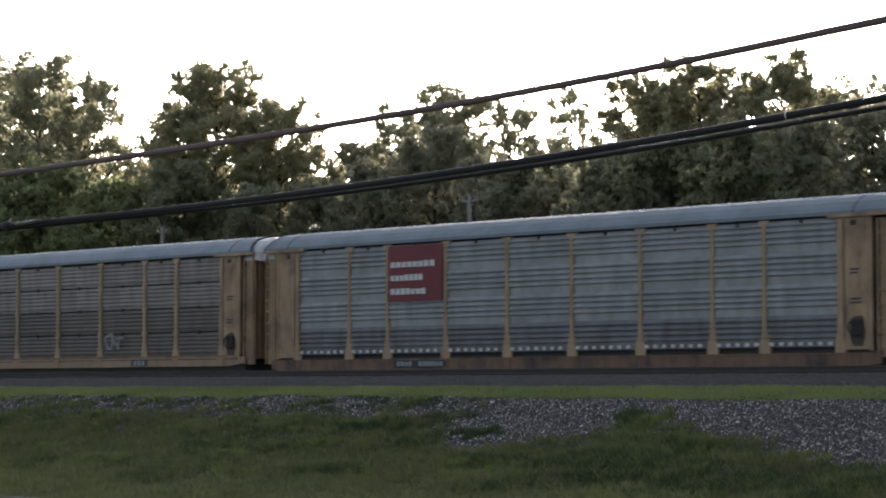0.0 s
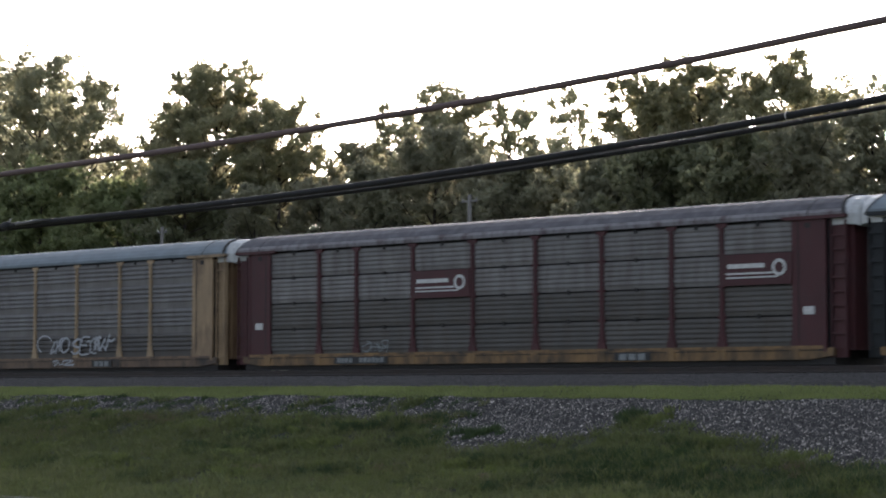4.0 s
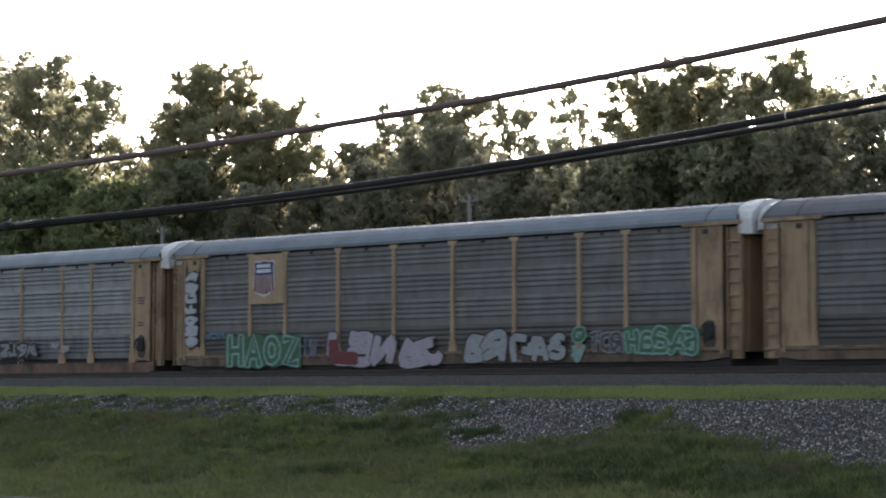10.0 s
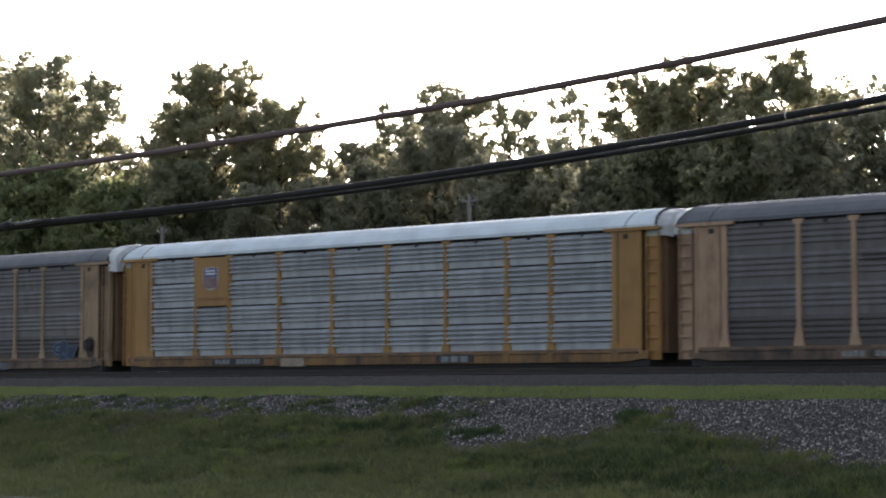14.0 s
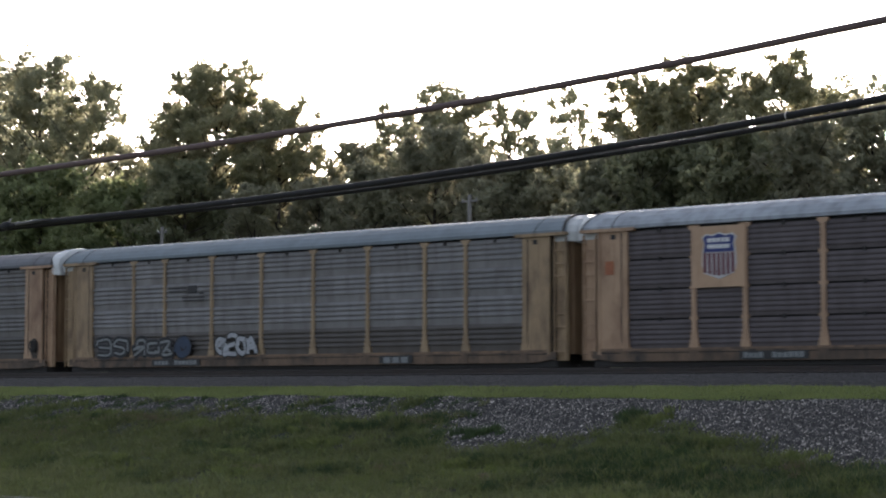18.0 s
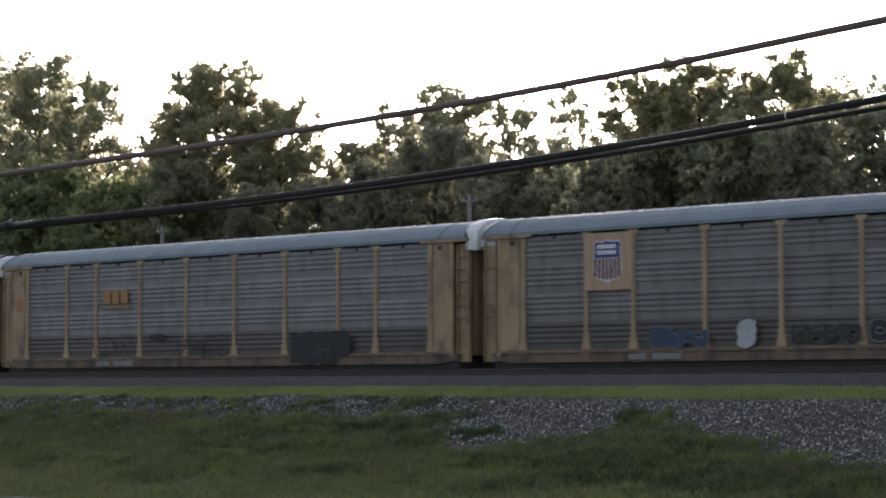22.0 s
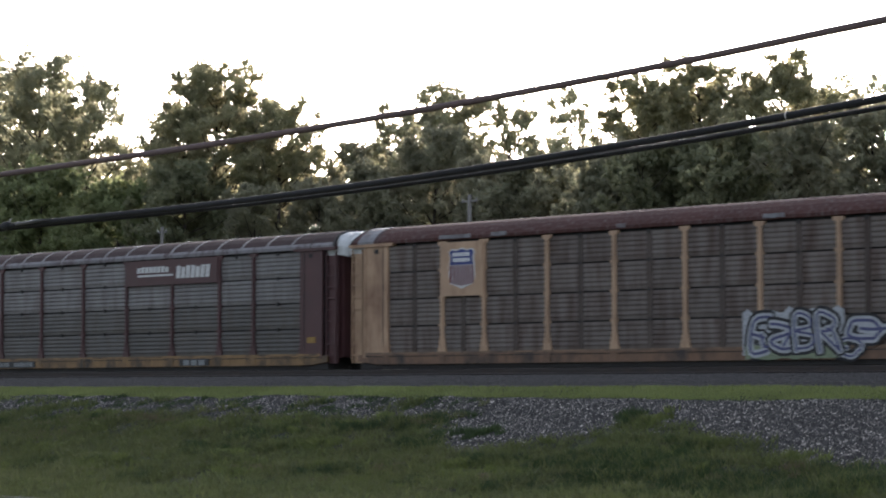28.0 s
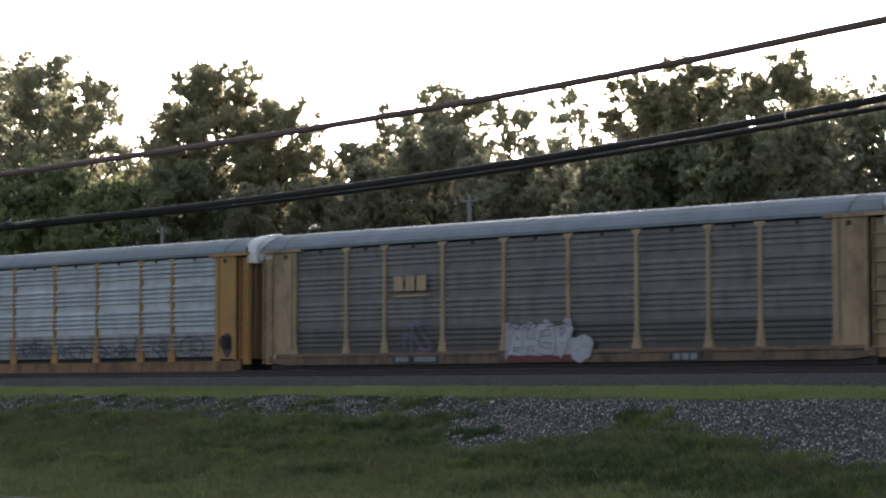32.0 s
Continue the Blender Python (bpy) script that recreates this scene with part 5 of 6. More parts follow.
# 11: sooty
c = car("sooty dark railcar with tan posts and a patchy white roof", "rows", SOOTY, R_PATCH, PALE_TAN, SILL)
stain(c, 511)
board(c, "sign", -9.36, -7.28, 3.0, 4.96, PALE_TAN, "tan plate behind the shield")
shield(c, -8.92, -7.58, 3.25, 4.75)
owner_bars(c, 4.2, 5.8, plate=SILL)
number_bars(c, -7.5, -4.9, 21, BLACK, S_GREY)
board(c, "patch", -12.95, -12.6, 3.55, 4.0, spray("faded_red", (0.314, 0.1099, 0.0471)), "faded red sticker", y=-H - 0.004)
# 12
c = car("grey-green railcar with tan posts and black scrawl", "louvre", GREY, R_BLUE, TAN, SILL)
board(c, "sign", -6.75, -4.95, 3.1, 3.18, ORANGE)
letter_logo(c, -6.7, -4.95, 3.3, 3.86, ORANGE)
scrawl(c, ("hook", "wave"), -7.2, -4.5, 1.0, 2.08, S_BLACK, "thin black sprayed scrawl", 120, 0.05, 0.0)
scrawl(c, ("arch", "post", "wave", "cross", "comb"), -2.0, 1.2, 0.95, 1.9, S_BLACK, "thin black sprayed scrawl", 121, 0.05, 0.06)
part("paint_patch", Geo().plate(rounded(-3.15, 1.86, 1.05, 0.26, random.Random(5), 17), FRONT - 0.002, FRONT + 0.001).mesh("paint_patch"), S_BLACK, c, "black sprayed smear")
part("paint_patch", Geo().plate(cloud(4.85, 7.2, 0.68, 1.86, random.Random(122)), FRONT - 0.004, FRONT + 0.001).mesh("paint_patch"), S_BLACK, c, "black sprayed block")
scrawl(c, ("gate", "comb", "gate"), 4.95, 7.1, 0.75, 1.75, S_DUSK, "grey scratches on the black block", 123, 0.05, 0.0)
part("paint_patch", Geo().plate(rounded(7.6, 1.45, 1.15, 1.0, random.Random(6), 19), FRONT - 0.008, FRONT - 0.005).mesh("paint_patch"), S_BLACK, c, "black sprayed round blot")
number_bars(c, -7.2, -4.6, 22, SILL, S_GREY)
board(c, "label_plate", -12.95, -12.5, 3.15, 3.7, ORANGE, y=-H - 0.004)
# 13
c = car("grey railcar with tan posts and several small graffiti", "louvre", DULL_GREEN, R_BLUE, TAN, SILL)
board(c, "sign", -9.36, -7.32, 3.05, 4.96, PALE_TAN, "tan plate behind the shield")
shield(c, -8.95, -7.72, 3.28, 4.74)
sprayed(c, ("double", "zig"), -6.6, -4.1, 1.05, 1.82, S_NAVY, S_BLUE_GREY, "dark blue sprayed letters with pale edges", 131, 0.32, 0.02)
sprayed(c, ("snake",), -3.25, -2.35, 1.05, 2.04, S_WHITE, S_DUSK, "white sprayed figure-like sign", 132, 0.40, 0.03)
sprayed(c, ("wave", "gate", "zig", "hook"), -1.15, 1.5, 1.1, 1.82, S_BLACK, S_MOSS, "black sprayed letters with dull green edges", 133, 0.20, 0.025)
sprayed(c, ("ring", "arch", "double"), 1.65, 4.2, 1.12, 1.92, S_BLACK, S_GREY, "grey-edged black sprayed letters", 134, 0.30, 0.03)
sprayed(c, ("arch",), 4.5, 5.1, 1.52, 2.02, S_BLACK, S_MOSS, "small black sprayed sign", 135, 0.30, 0.02)
number_bars(c, -7.6, -5.2, 23, SILL, S_GREY)
# 14
c = car("dark blue-grey railcar with tan posts and rusty sill", "rows", DEEP, R_BLUE, TAN, RUST_SILL)
sprayed(c, ("arch", "gate", "arch", "hook"), 4.55, 7.3, 1.2, 1.94, S_MOSS, S_DUSK, "grey-green sprayed letters", 141, 0.22, 0.03)
scrawl(c, ("snake", "hook", "ring", "wave", "knot", "arch"), 9.65, 12.05, 1.15, 1.62, S_GREY, "small grey sprayed letters", 142, 0.05, 0.1)
scrawl(c, ("gate", "zig", "hook", "comb"), -1.05, 1.2, 1.06, 1.73, S_OLIVE, "faint brown sprayed letters", 143, 0.07, 0.0)
number_bars(c, -8.0, -4.6, 24)
board(c, "patch", -12.85, -12.5, 3.45, 3.95, SILL, "brown paint blotch", y=-H - 0.004)
# 15: maroon, rusty ribbed roof
c = car("grey railcar with purple-brown posts and a rusty ribbed roof", "rows", DULL_GREEN, R_DARK, PURPLE, DIRTY_SILL, hood=HOOD, seams=R_SEAM, skip=((6, 1), (7, 1)))
s = board(c, "sign", 1.5, 7.28, 3.98, 5.0, PURPLE, "purple-brown board with white slanted bars")
bars(c, "lettering_bars", WHITE, word(2.25, 4.3, 4.5, 4.74, 8, rg) + word(4.75, 6.85, 4.22, 4.72, 7, rg), slant=0.12, parent=s, y=FRONT + 0.02)
bars(c, "underline", WHITE, [(2.3, 4.55, 4.34, 4.42)], parent=s, y=FRONT + 0.02)
number_bars(c, -7.6, -4.7, 25)
part("worn_edge", M_WORN, WORN, c, "pale worn lower edge of the roof")
owner_bars(c, 5.0, 6.8)
board(c, "label_plate", 12.45, 12.9, 1.5, 1.72, spray("old_yellow", (0.2826, 0.1727, 0.0393)), y=-H - 0.004)
board(c, "label_plate", -12.9, -12.45, 1.5, 1.72, spray("old_yellow", (0.2826, 0.1727, 0.0393)), y=-H - 0.004)
# 16: rust
c = car("rusty stained grey railcar with pale tan posts", "rows", RUSTY, R_RUST, PALE_TAN, RUST_SILL)
stain(c, 516)
board(c, "sign", -9.36, -7.3, 3.05, 4.97, PALE_TAN, "tan plate behind the shield")
shield(c, -8.92, -7.66, 3.3, 4.76)
part("paint_patch", Geo().plate(cloud(3.9, 7.6, 0.68, 1.15, random.Random(160)), FRONT + 0.003, FRONT + 0.006).mesh("paint_patch"), S_PALE_GREEN, c, "pale green sprayed ground below the letters")
sprayed(c, ("comb", "snake", "double", "knot"), 3.85, 7.5, 0.72, 2.18, S_WHITE, S_BLACK, "white letters with indigo hearts, edged in black", 161, 0.26, 0.10, heart=S_INDIGO, back=S_WHITE)
sprayed(c, ("ring",), 7.4, 9.2, 1.1, 2.2, S_WHITE, S_BLACK, "white sprayed ring with an indigo heart", 163, 0.24, 0.09, heart=S_INDIGO)
sprayed(c, ("ring",), 7.0, 8.3, 0.62, 1.45, S_WHITE, S_BLACK, "white sprayed ring with an indigo heart", 164, 0.20, 0.09, heart=S_INDIGO)
scrawl(c, ("wave", "arch", "hook"), 9.8, 11.75, 1.28, 1.7, S_GREY, "faint grey sprayed letters", 162, 0.05, 0.1)
for flip in (1, -1):
    for x0, x1 in ((12.45, 13.35),) if flip > 0 else ((12.75, 13.55),):
        a = [(y * 1.006, z + 0.010) for y, z in ROOF_LINE] + [(y * 0.985, z - 0.04) for y, z in ROOF_LINE[::-1]]
        part("roof_sheet", Geo().run(a, min(flip * x0, flip * x1), max(flip * x0, flip * x1)).mesh("roof_sheet"), BARE_ROOF, c, "bare grey metal sheet on the rusty roof")
for x0, x1 in ((-9.4, -7.9), (-6.9, -6.2), (-1.3, -0.9), (4.6, 5.4), (9.2, 11.0)):
    part("worn_patch", Geo().plate(cloud(x0, x1, 5.10, 5.24, random.Random(int(x0 * 10))), -1.587, -1.583).mesh("worn_patch"), BARE_ROOF, c, "pale worn patch where the roof's rust has flaked")
# 17: silver with words
c = car("silver railcar with yellow posts and blue scrawl", "bold", SILVER, R_BLUE, YELLOW, YELLOW_SILL, lift=0.0)
stain(c, 517)
board(c, "sign", -9.38, -7.26, 3.1, 5.0, YELLOW, "yellow plate behind the shield")
shield(c, -8.97, -7.6, 3.3, 4.84)
letters(c, "BUILDING", -6.55, 4.15, 0.46, S_NAVY, "dark blue painted words", 0.86, y=-H + 0.012)
letters(c, "AMERICA", -4.2, 4.15, 0.46, S_NAVY, "dark blue painted words", 0.86, y=-H + 0.012)
SKY_BLUE = spray("sky_blue", (0.07, 0.19, 0.25))
part("paint_patch", Geo().plate(rounded(-10.75, 1.38, 0.55, 0.42, random.Random(171), 15), FRONT, FRONT + 0.003).mesh("paint_patch"), SKY_BLUE, c, "light blue sprayed splash")
scrawl(c, ("wave", "fork", "arch", "wave"), -11.7, -9.9, 1.0, 1.78, SKY_BLUE, "light blue sprayed splash", 171, 0.10, 0.0)
S_SLATE = spray("slate_blue", (0.045, 0.065, 0.10))
for i, (x0, x1, z0, z1, keys) in enumerate(((-1.2, 1.5, 1.08, 1.78, ("fork", "ring", "knot", "wave", "ring")), (1.85, 4.05, 1.02, 1.67, ("knot", "slash", "hook", "fork")), (4.5, 6.75, 1.0, 1.67, ("comb", "arch", "knot", "double")),
                                            (6.7, 7.35, 0.97, 1.92, ("post",)), (7.9, 9.2, 0.95, 1.8, ("cross", "double")), (9.85, 11.5, 1.05, 1.95, ("ring", "hook")))):
    scrawl(c, keys, x0, x1, z0, z1, S_SLATE, "dark blue sprayed scrawl", 172 + i, 0.055, 0.05)
number_bars(c, -6.6, -4.3, 27)
# 18
c = car("dark grey railcar with tan posts and a white block of graffiti", "louvre", DARK, R_BLUE, TAN, SILL)
board(c, "sign", -6.75, -5.0, 3.1, 3.17, TAN)
letter_logo(c, -6.75, -5.0, 3.3, 3.85, TAN)
part("paint_patch", Geo().plate(cloud(-1.2, 1.7, 0.68, 0.92, random.Random(180)), FRONT - 0.009, FRONT - 0.007).mesh("paint_patch"), S_RED, c, "dark red sprayed lower edge")
sprayed(c, ("double", "gate", "comb", "arch"), -1.25, 1.65, 0.80, 2.06, S_WHITE, S_DUSK, "solid white sprayed block letters", 181, 0.30, 0.022, back=S_PINK)
scrawl(c, ("wave", "wave", "snake"), -1.1, 1.5, 1.75, 2.1, S_DUSK, "thin dark sprayed lines on the white letters", 183, 0.035, 0.0)
sprayed(c, ("ring",), 1.55, 2.55, 0.70, 1.65, S_WHITE, S_PINK, "white sprayed ring", 184, 0.34, 0.04)
scrawl(c, ("cross", "slash"), -6.35, -4.7, 1.0, 2.2, S_VIOLET, "faint violet sprayed letters", 182, 0.09, 0.0)
number_bars(c, -6.8, -4.5, 28)
owner_bars(c, 5.8, 7.1)
# 19: only its end comes in
c = car("dark grey railcar with tan posts", "louvre", DARK, R_BLUE, TAN, SILL)


# ---- trees ----
BARK = paint("bark", (0.07, 0.055, 0.045), (0.03, 0.025, 0.02), 0.6, 0.9)
LEAF = {
    "oak": leaves_mat("leaf_oak", (0.201, 0.208, 0.11), (0.294, 0.288, 0.149), (0.513, 0.487, 0.304)),
    "dark": leaves_mat("leaf_dark", (0.185, 0.194, 0.13), (0.26, 0.258, 0.16), (0.455, 0.431, 0.29)),
    "olive": leaves_mat("leaf_olive", (0.218, 0.217, 0.129), (0.296, 0.289, 0.165), (0.532, 0.524, 0.352)),
    "fresh": leaves_mat("leaf_fresh", (0.156, 0.198, 0.089), (0.228, 0.262, 0.111), (0.394, 0.42, 0.213)),
    "shade": leaves_mat("leaf_shade", (0.161, 0.177, 0.106), (0.226, 0.234, 0.131), (0.392, 0.388, 0.226)),
}


def tree(px, top, width, foot, leaf, seed, dense=1.0, shape=0.7, label="", leafsize=0.12, low=0.18):
    """A tree: tapered trunk, limbs to uneven lobes, and leaves in many small clumps. px: its foot; top: its height; width: of the crown."""
    rng = np.random.default_rng(seed)
    x, y = px
    h = top
    t = thing("tree", label, "tree", "trees behind the line", at=pose(x, y, foot))
    g = Geo()
    lean = rng.uniform(-0.5, 0.5, 2)

    def axis(k):
        return Vector((float(lean[0] * k * k), float(lean[1] * k * k), h * k))
    r0 = 0.014 * h + 0.05
    ks = np.linspace(0, 0.9, 8)
    g.tube([axis(float(k)) for k in ks], [r0 * 1.5] + [r0 * (1.15 - 1.15 * float(k)) for k in ks[1:]], 8)
    starts, ways, lengths = [], [], []
    fine = leafsize < 0.2
    n_limb = int((15 + 0.9 * h + 5.6 * width) * (1.0 if fine else 0.6))
    for i in range(n_limb):
        u = (i + rng.random()) / n_limb
        k = low + (1.0 - low) * u
        wide = 0.75 + 0.25 * u / 0.4 if u < 0.4 else math.sqrt(max(0.03, 1 - ((u - 0.4) / 0.62) ** (2.6 * shape / 0.7)))
        reach = width / 2 * wide * rng.uniform(0.30, 1.0) ** 0.5 * rng.uniform(0.84, 1.06)
        a = i * 2.4 + rng.uniform(-0.6, 0.6)
        out = Vector((math.cos(a), math.sin(a), 0.0))
        tip = axis(k) + out * reach
        tip.z = min(tip.z + rng.uniform(-0.3, 0.4), h * rng.uniform(0.96, 1.01))
        base = axis(max(0.06, k - 0.07 - 0.30 * reach / h))
        knee = base.lerp(tip, 0.5) + out * 0.16 * reach
        rr = max(0.03, r0 * 0.42 * (1 - 0.75 * k))
        g.tube([base, base.lerp(knee, 0.8), knee.lerp(tip, 0.5), tip], [rr, rr * 0.7, rr * 0.4, 0.012], 4)
        # tufts along the limb, each a spray of leafy twigs
        clump = (0.30 + 0.052 * width) * (0.8 if fine else 1.2)
        for q in (0.35, 0.6, 0.8, 1.0):
            if rng.random() > (0.65, 0.9, 0.95, 1.0)[(0.35, 0.6, 0.8, 1.0).index(q)] * min(1.0, 0.5 + 0.5 * dense):
                continue
            c = base.lerp(knee, q).lerp(knee.lerp(tip, q), q) + Vector((rng.normal(0, 0.55, 3) * clump).tolist())
            c.z = min(c.z, h - 0.25 * clump)
            size = clump * rng.uniform(0.55, 1.25) * (1.1 - 0.35 * q)
            m = int((17 if fine else 10) * dense * (0.4 + size) ** 1.3 + 3)
            for j in range(m):
                d = Vector((rng.normal(), rng.normal(), rng.normal() * 0.8 + 0.1)).normalized()
                p0 = c + d * size * abs(rng.normal(0, 0.55))
                w = (d * 0.9 + out * 0.3 + Vector((0, 0, 0.35)) + Vector(rng.normal(0, 0.3, 3).tolist())).normalized()
                ln_ = size * rng.uniform(0.3, 0.9) + 0.14
                starts.append(tuple(p0))
                ways.append(tuple(w))
                lengths.append(ln_)
                if leafsize < 0.12 and p0.z > h * 0.45 and ((dense < 0.95 and j % 3 == 0) or j % 14 == 0):
                    g.tube([c, p0, p0 + w * ln_ * 0.9], [rr * 0.25, rr * 0.14, 0.006], 3)
    part("trunk", g.mesh("trunk", True), BARK, t, "brown trunk and limbs")
    starts, ways, lengths = np.array(starts), np.array(ways), np.array(lengths)
    num = (rng.uniform(24, 52, len(lengths)) * lengths * (0.085 / leafsize) ** 0.9 + 3).astype(int)
    idx = np.repeat(np.arange(len(lengths)), num)
    along = rng.random(len(idx)) ** 0.8
    side = rng.normal(0, 1, (len(idx), 3))
    side *= (rng.random(len(idx)) ** 0.5 / np.linalg.norm(side, axis=1))[:, None]
    pos = starts[idx] + ways[idx] * (along * lengths[idx])[:, None] + side * ((0.30 - 0.20 * along) * (0.5 + 0.5 * lengths[idx]))[:, None]
    # fewer, larger leaves low down, deep in the wood
    deep = pos[:, 2] < 0.093 * y
    keep = (pos[:, 2] > 0.5) & (~deep | (rng.random(len(pos)) < 0.12))
    pos, deep = pos[keep], deep[keep]
    n = len(pos)
    d = rng.normal(0, 1, (n, 3))
    d[:, 2] -= 0.3
    d /= np.linalg.norm(d, axis=1)[:, None]
    e = np.cross(d, rng.normal(0, 1, (n, 3)))
    e /= np.linalg.norm(e, axis=1)[:, None]
    ln = leafsize * (rng.uniform(0.6, 1.35, n) * np.where(deep, 2.4, 1.0))[:, None]
    v = np.stack([pos - d * ln, pos + d * ln * 0.7 + e * ln * 0.62, pos + d * ln * 0.7 - e * ln * 0.62], 1).reshape(-1, 3)
    me = bpy.data.meshes.new("crown")
    me.vertices.add(3 * n)
    me.vertices.foreach_set("co", v.ravel())
    me.loops.add(3 * n)
    me.loops.foreach_set("vertex_index", np.arange(3 * n))
    me.polygons.add(n)
    me.polygons.foreach_set("loop_start", np.arange(0, 3 * n, 3))
    me.update(calc_edges=True)
    me.materials.append(None)
    part("crown", me, LEAF[leaf], t, "leafy crown with gaps")
    return t


# where a line of sight meets the upright plane y
def spot(px, py, y):
    """Place on the plane y seen at (px, py) of the plan's view."""
    f = 784 / math.tan(radians(11.5))
    m = look(EYE, AIM).to_3x3()
    way = m @ Vector(((px - 784) / f, (441 - py) / f, -1))
    p = EYE + way * (y - EYE.y) / way.y
    return p


def planted(cx, top_y, w_px, y, leaf, seed, dense=1.0, shape=0.7, label="", low=0.18, size=0.092):
    p = spot(cx, top_y, y)
    q = spot(cx + w_px / 2, top_y, y)
    o = spot(cx - w_px / 2, top_y, y)
    width = (q - o).length * 0.92
    return tree((p.x, p.y), p.z + 0.6, width, -0.62, leaf, seed, dense, shape, label, size, low)


# cx, top, width, plane, leaves, density, shape
FAR_ROW = [(-50, 95, 190, 104, "olive", 1.35, 0.75), (70, 102, 190, 101, "olive", 1.35, 0.6), (158, 135, 150, 98, "olive", 1.3, 0.7), (390, 117, 250, 96, "oak", 1.45, 0.42), (490, 178, 170, 97, "oak", 1.4, 0.55), (318, 185, 150, 95, "oak", 1.1, 0.5), (252, 262, 120, 102, "oak", 0.9, 0.7),
           (618, 244, 110, 102, "dark", 1.2, 0.6), (700, 186, 130, 110, "olive", 1.1, 0.7), (785, 152, 190, 106, "olive", 1.25, 0.75), (765, 230, 190, 98, "dark", 1.3, 0.6), (910, 172, 125, 108, "olive", 1.0, 0.8), (1012, 146, 105, 112, "olive", 0.8, 0.85),
           (1150, 132, 190, 98, "oak", 1.5, 0.8), (1238, 108, 190, 97, "oak", 1.5, 0.85), (965, 245, 140, 104, "olive", 1.05, 0.7), (1385, 96, 220, 94, "oak", 1.5, 0.75), (1312, 150, 190, 98, "oak", 1.45, 0.8), (1195, 150, 200, 101, "oak", 1.3, 0.8), (1440, 150, 150, 100, "oak", 1.2, 0.8), (1490, 140, 120, 102, "olive", 0.6, 0.75), (1572, 128, 110, 96, "olive", 0.8, 0.75), (1660, 140, 180, 92, "oak", 1.0, 0.7)]
LOW_ROW = [(70, 296, 230, 88, "fresh", 1.1, 0.55), (205, 325, 160, 89, "fresh", 1.0, 0.55), (330, 290, 200, 91, "shade", 1.0, 0.55), (450, 330, 150, 91, "dark", 0.7, 0.55), (560, 318, 140, 94, "dark", 1.0, 0.55), (655, 300, 150, 95, "dark", 1.1, 0.55),
           (860, 285, 170, 95, "dark", 1.2, 0.55), (960, 310, 150, 96, "dark", 1.1, 0.55), (1050, 285, 150, 93, "dark", 1.1, 0.55), (1140, 250, 180, 90, "shade", 1.1, 0.55), (1088, 258, 150, 94, "dark", 1.2, 0.55), (1212, 236, 170, 92, "shade", 1.2, 0.55), (915, 290, 150, 93, "dark", 1.2, 0.55), (1300, 235, 230, 88, "shade", 1.1, 0.55),
           (1440, 225, 190, 88, "dark", 1.1, 0.55), (1540, 185, 190, 87, "dark", 1.1, 0.6), (1660, 215, 190, 86, "dark", 1.1, 0.55), (-70, 290, 190, 90, "fresh", 1.0, 0.55)]
BACK_ROW = [(-40 + 117 * i, 285 + 20 * (i % 3), 210, 128 + 5 * (i % 2), "dark", 0.9, 0.5) for i in range(15)]
TREES = []
for i, (cx, ty, w, y, leaf, dense, shp) in enumerate(FAR_ROW):
    lab = "sparse tree with thin light foliage" if dense < 0.7 else ("tall broad green deciduous tree" if leaf != "dark" else "dark green dense tree")
    TREES.append(planted(cx, ty, w, y, leaf, 100 + i, dense, shp, lab, 0.18, 0.102 if dense > 1.0 else 0.088))
for i, (cx, ty, w, y, leaf, dense, shp) in enumerate(LOW_ROW):
    planted(cx, ty, w, y, leaf, 200 + i, dense * 1.0, shp, "lower green tree in front of the tall ones", 0.04, 0.145)
for i, (cx, ty, w, y, leaf, dense, shp) in enumerate(BACK_ROW):
    planted(cx, ty, w, y, leaf, 300 + i, dense, shp, "distant dark tree at the back of the wood", 0.03, 0.30)


# ---- wires ----
def cable(name, label, pts, radius, mat, sides=8):
    g = Geo().tube(pts, radius, sides)
    return tagged(part(name, g.mesh(name, True), mat), label, "cable", "cables over the road")


CABLES = []
BLACK_RUBBER = plain("black_cable", (0.010, 0.010, 0.011), 0.9)
# dark brown lifted so that the sky's pinkish glare is in the colour
BROWN_GLARE_WIRE = plain("brown_glare_cable", (0.115, 0.08, 0.075), 0.9)
GREY_WIRE = plain("grey_wire", (0.10, 0.095, 0.09), 0.7)
WIRE_Y = 18.5


def strung(rows, y, off=0.0):
    """A cable's line through points of the view on an upright plane along the road, carried on at both ends."""
    pts = [spot(px, py, y) for px, py in rows]
    a = pts[0] + (pts[0] - pts[1]) * (-38.0 - pts[0].x) / (pts[0].x - pts[1].x)
    b = pts[-1] + (pts[-1] - pts[-2]) * (-6.0 - pts[-1].x) / (pts[-1].x - pts[-2].x)
    pts = [a] + pts + [b]
    out = []
    for i in range(len(pts) - 1):
        p0, p1, p2, p3 = pts[max(i - 1, 0)], pts[i], pts[i + 1], pts[min(i + 2, len(pts) - 1)]
        for k in range(8):
            u = k / 8
            out.append(0.5 * ((2 * p1) + (p2 - p0) * u + (2 * p0 - 5 * p1 + 4 * p2 - p3) * u * u + (3 * p1 - p0 - 3 * p2 + p3) * u ** 3))
    CABLES.append(out + [pts[-1]])
    return CABLES[-1]


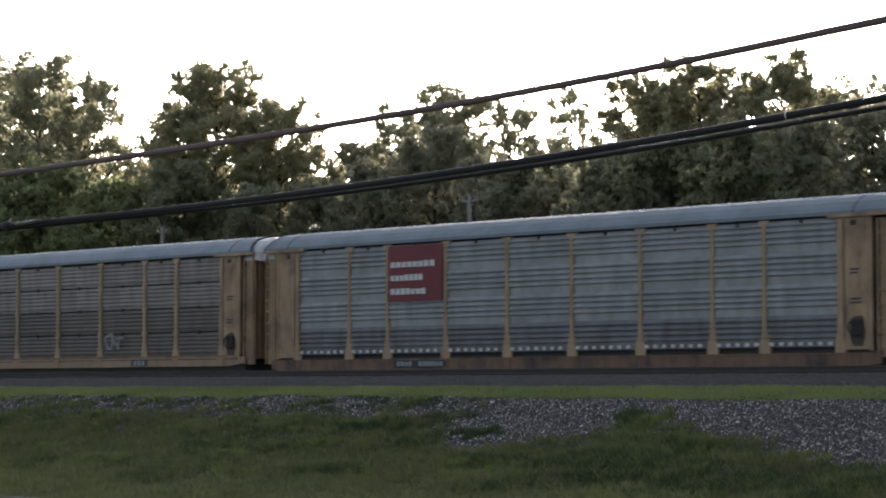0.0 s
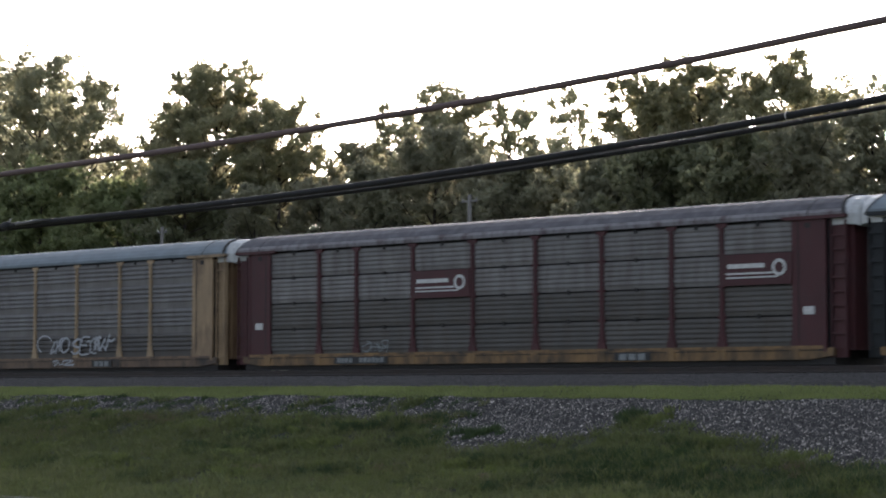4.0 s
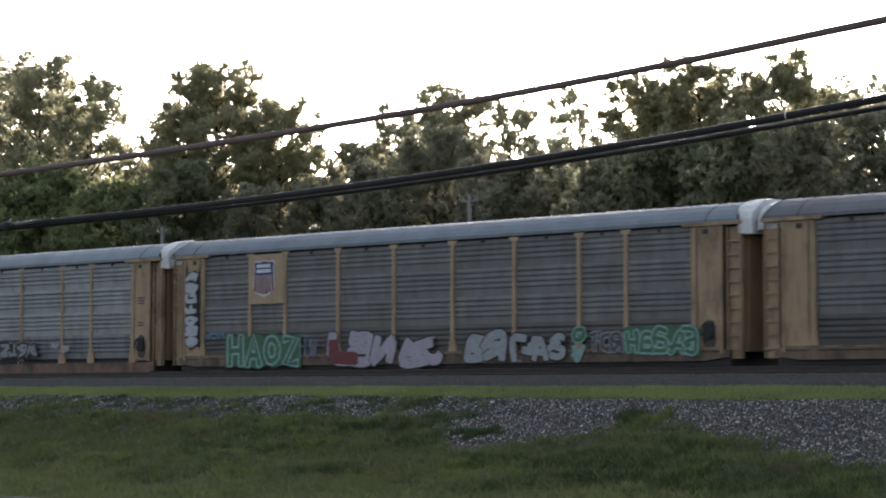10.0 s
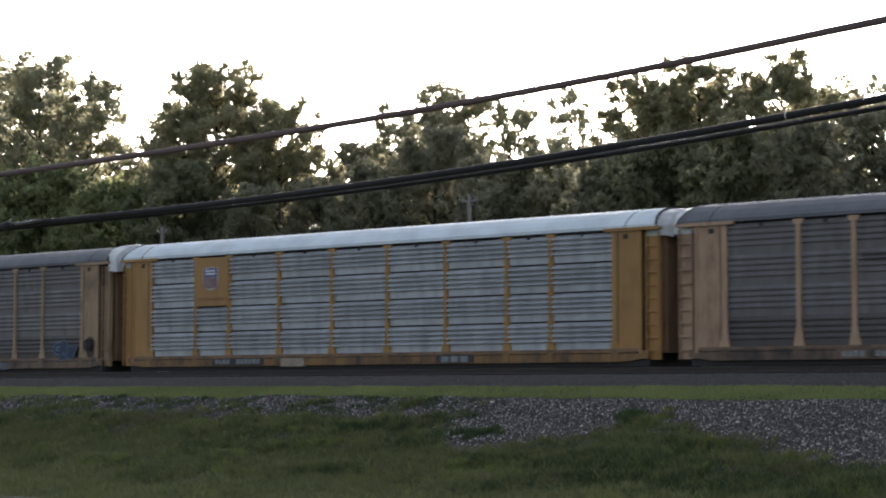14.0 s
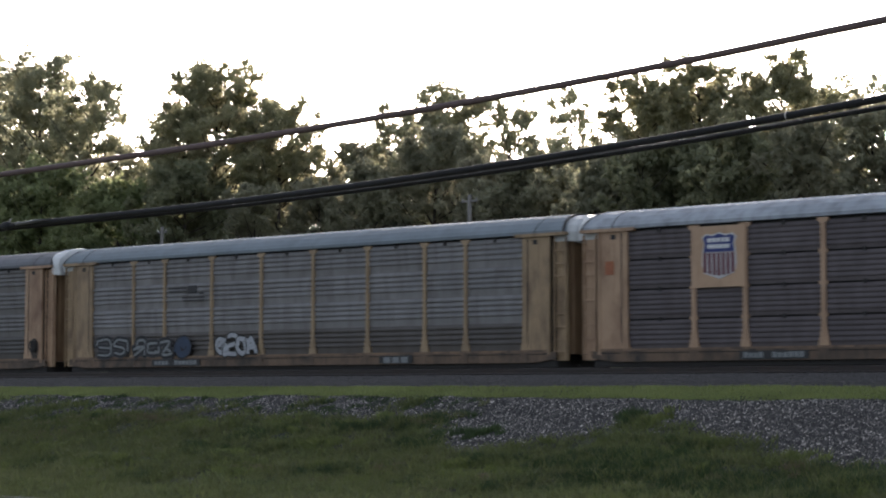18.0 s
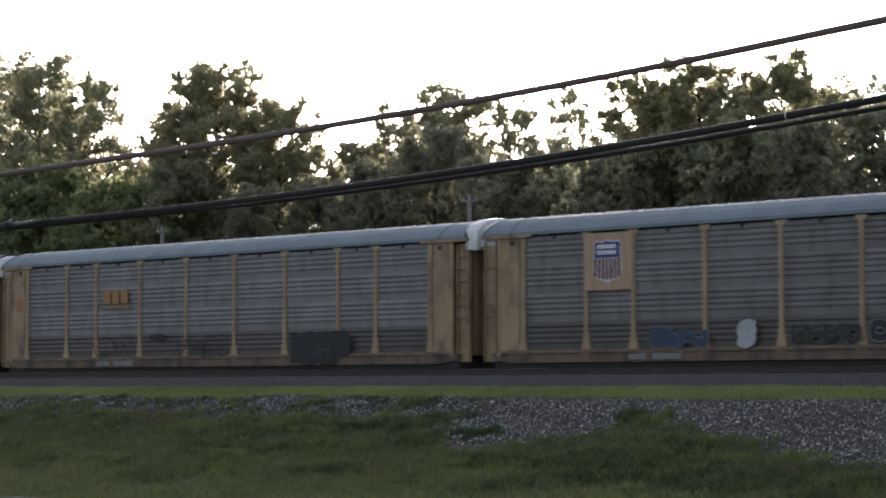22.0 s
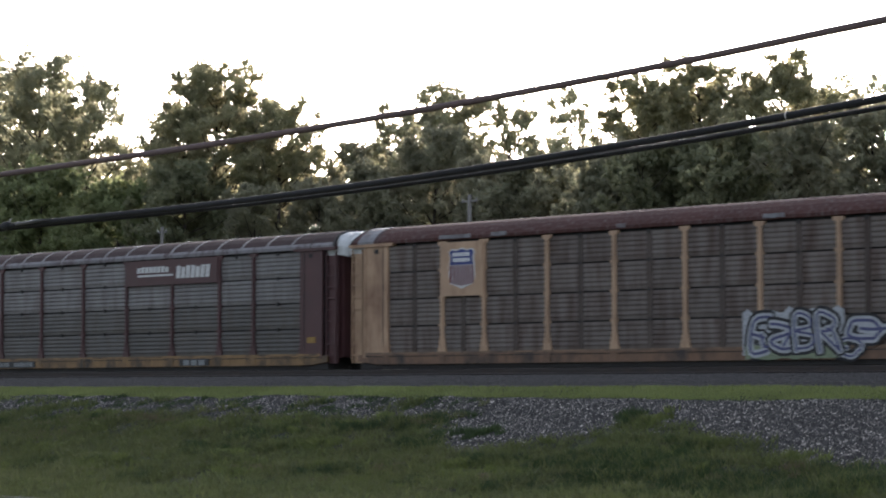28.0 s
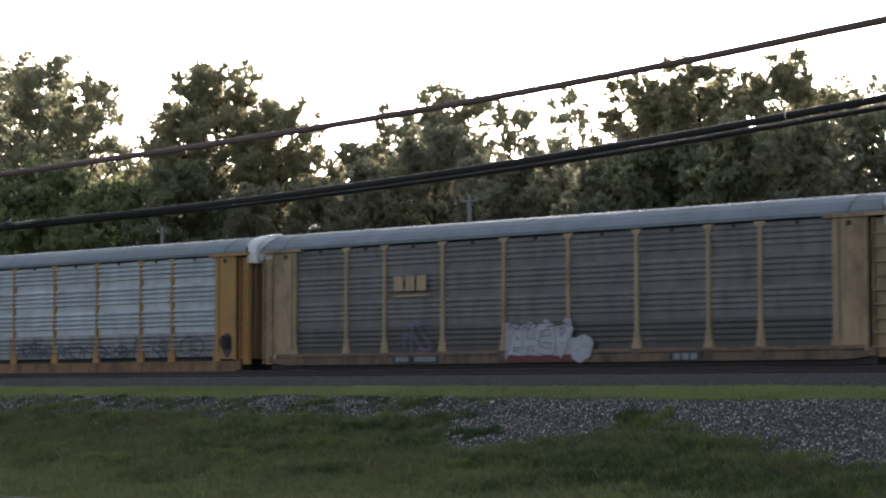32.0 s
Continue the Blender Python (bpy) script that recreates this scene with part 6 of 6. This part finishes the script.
cable("power_cable", "thin brown overhead power cable", strung([(0, 309.5), (392, 253), (784, 188.5), (1176, 115.5), (1568, 35)], WIRE_Y), 0.041, BROWN_GLARE_WIRE)
cable("telephone_cable", "thick black overhead telephone cable", strung([(0, 401.5), (392, 359.5), (784, 307), (1176, 244.5), (1568, 173)], WIRE_Y), 0.040, BLACK_RUBBER)
cable("lashed_cable", "thin black cable strung below the thick one", strung([(0, 407), (392, 368), (784, 318), (1176, 258), (1568, 190)], WIRE_Y + 0.1), 0.024, BLACK_RUBBER)
cable("drop_wire", "thin grey wire lashed beside the black cables", strung([(0, 405), (392, 364.5), (784, 313.5), (1176, 253), (1568, 186)], WIRE_Y + 0.16), 0.010, GREY_WIRE)


# ---- poles behind the line ----
def pole(px, top_y, y, arm):
    p = spot(px, top_y, y)
    t = thing("utility_pole", "weathered grey wooden utility pole with a crossarm", "utility pole", "poles behind the line", at=pose(p.x, p.y, -0.6))
    h = p.z + 0.6
    wood = plain("pole_wood", (0.20, 0.185, 0.17), 0.9)
    part("post", Geo().tube([(0, 0, 0), (0, 0, h)], [0.13, 0.10], 8).mesh("post"), wood, t)
    part("crossarm", Geo().box(-arm, arm, -0.04, 0.04, h - 0.36, h - 0.27).mesh("crossarm"), wood, t)
    for s in (-0.9, 0.0, 0.9):
        part("insulator", Geo().tube([(s * arm, 0, h - 0.27), (s * arm, 0, h - 0.14)], [0.035, 0.025], 6).mesh("insulator"), plain("insulator_glaze", (0.35, 0.33, 0.30), 0.3), t)


def clamp(px, py, y, length, r, mat, name, label):
    p, q = spot(px, py, y), spot(px + 12, py - 1.5, y)
    d = (q - p).normalized() * length / 2
    tagged(part(name, Geo().tube([p - d, p - d * 0.6, p + d * 0.6, p + d], [r * 0.6, r, r, r * 0.6], 8).mesh(name, True), mat), label, "cable fitting")


clamp(12, 400, WIRE_Y, 0.22, 0.062, BLACK_RUBBER, "cable_clamp", "black clamp that holds the cables together")
tagged(part("lashing_wire", Geo().tube([spot(15, 397, WIRE_Y), spot(19, 388, WIRE_Y)], 0.012, 6).mesh("lashing_wire"), plain("tie_wire", (0.5, 0.48, 0.46), 0.5)), "stub of pale lashing wire on the clamp", "cable fitting")
tagged(part("splice_sleeve", Geo().tube([spot(28, 397, WIRE_Y - 0.05), spot(60, 392, WIRE_Y - 0.05), spot(88, 388, WIRE_Y - 0.05)], [0.02, 0.026, 0.01], 8).mesh("splice_sleeve", True), plain("sleeve_metal", (0.07, 0.07, 0.068), 0.6)), "grey metal sleeve along the cable", "cable fitting")
clamp(1393, 205, WIRE_Y, 0.02, 0.046, plain("tie_wire", (0.3, 0.29, 0.28), 0.5), "cable_tie", "pale tie wrapped round the thick cable")


def road_pole(p):
    """A roadside pole that holds the cables, past the view. p: where the upper cable meets it."""
    foot = bank(WIRE_Y) - 0.3
    t = thing("utility_pole", "brown wooden roadside pole holding the cables", "utility pole", "poles of the road", at=pose(p.x, WIRE_Y + 0.15, foot))
    part("post", Geo().tube([(0, 0, 0), (0, 0, p.z - foot + 0.7)], [0.18, 0.13], 10).mesh("post"), plain("road_pole_wood", (0.13, 0.10, 0.075), 0.9), t)


road_pole(CABLES[0][0])
road_pole(CABLES[0][-1])
pole(831, 345, 78, 0.5)
pole(287, 402, 84, 0.4)


# ---- what moves ----
START = [-77.52, -48.83, -20.18, 8.51, 37.25, 65.99, 94.71, 123.53, 152.39, 181.13, 209.94, 238.62, 267.38, 296.08, 325.32, 354.11, 382.89, 411.68, 440.46, 469.26]


def gone(t):
    """How far the train has run after t seconds."""
    return 14.62505 * t + 0.0315020 * t * t - 0.000330005 * t ** 3


def motions():
    for c, x0 in zip(CARS, START):
        walk(c, [(t, pose(x0 - gone(t), MID, 0)) for t in (0, 4, 8, 12, 16, 20, 24, 28, 32)])
    sway = TREES[2]
    base = sway.matrix_basis.copy()
    walk(sway, [(t, base @ pose(0, 0, 0, 0, a, 0)) for t, a in
                ((0, 0.0), (6, 0.15), (10, 1.0), (13.5, 1.0), (16.5, 0.6), (18, 0.9), (20, 0.0), (27.5, 0.0), (29, 0.25), (32, -0.1))])


motions()
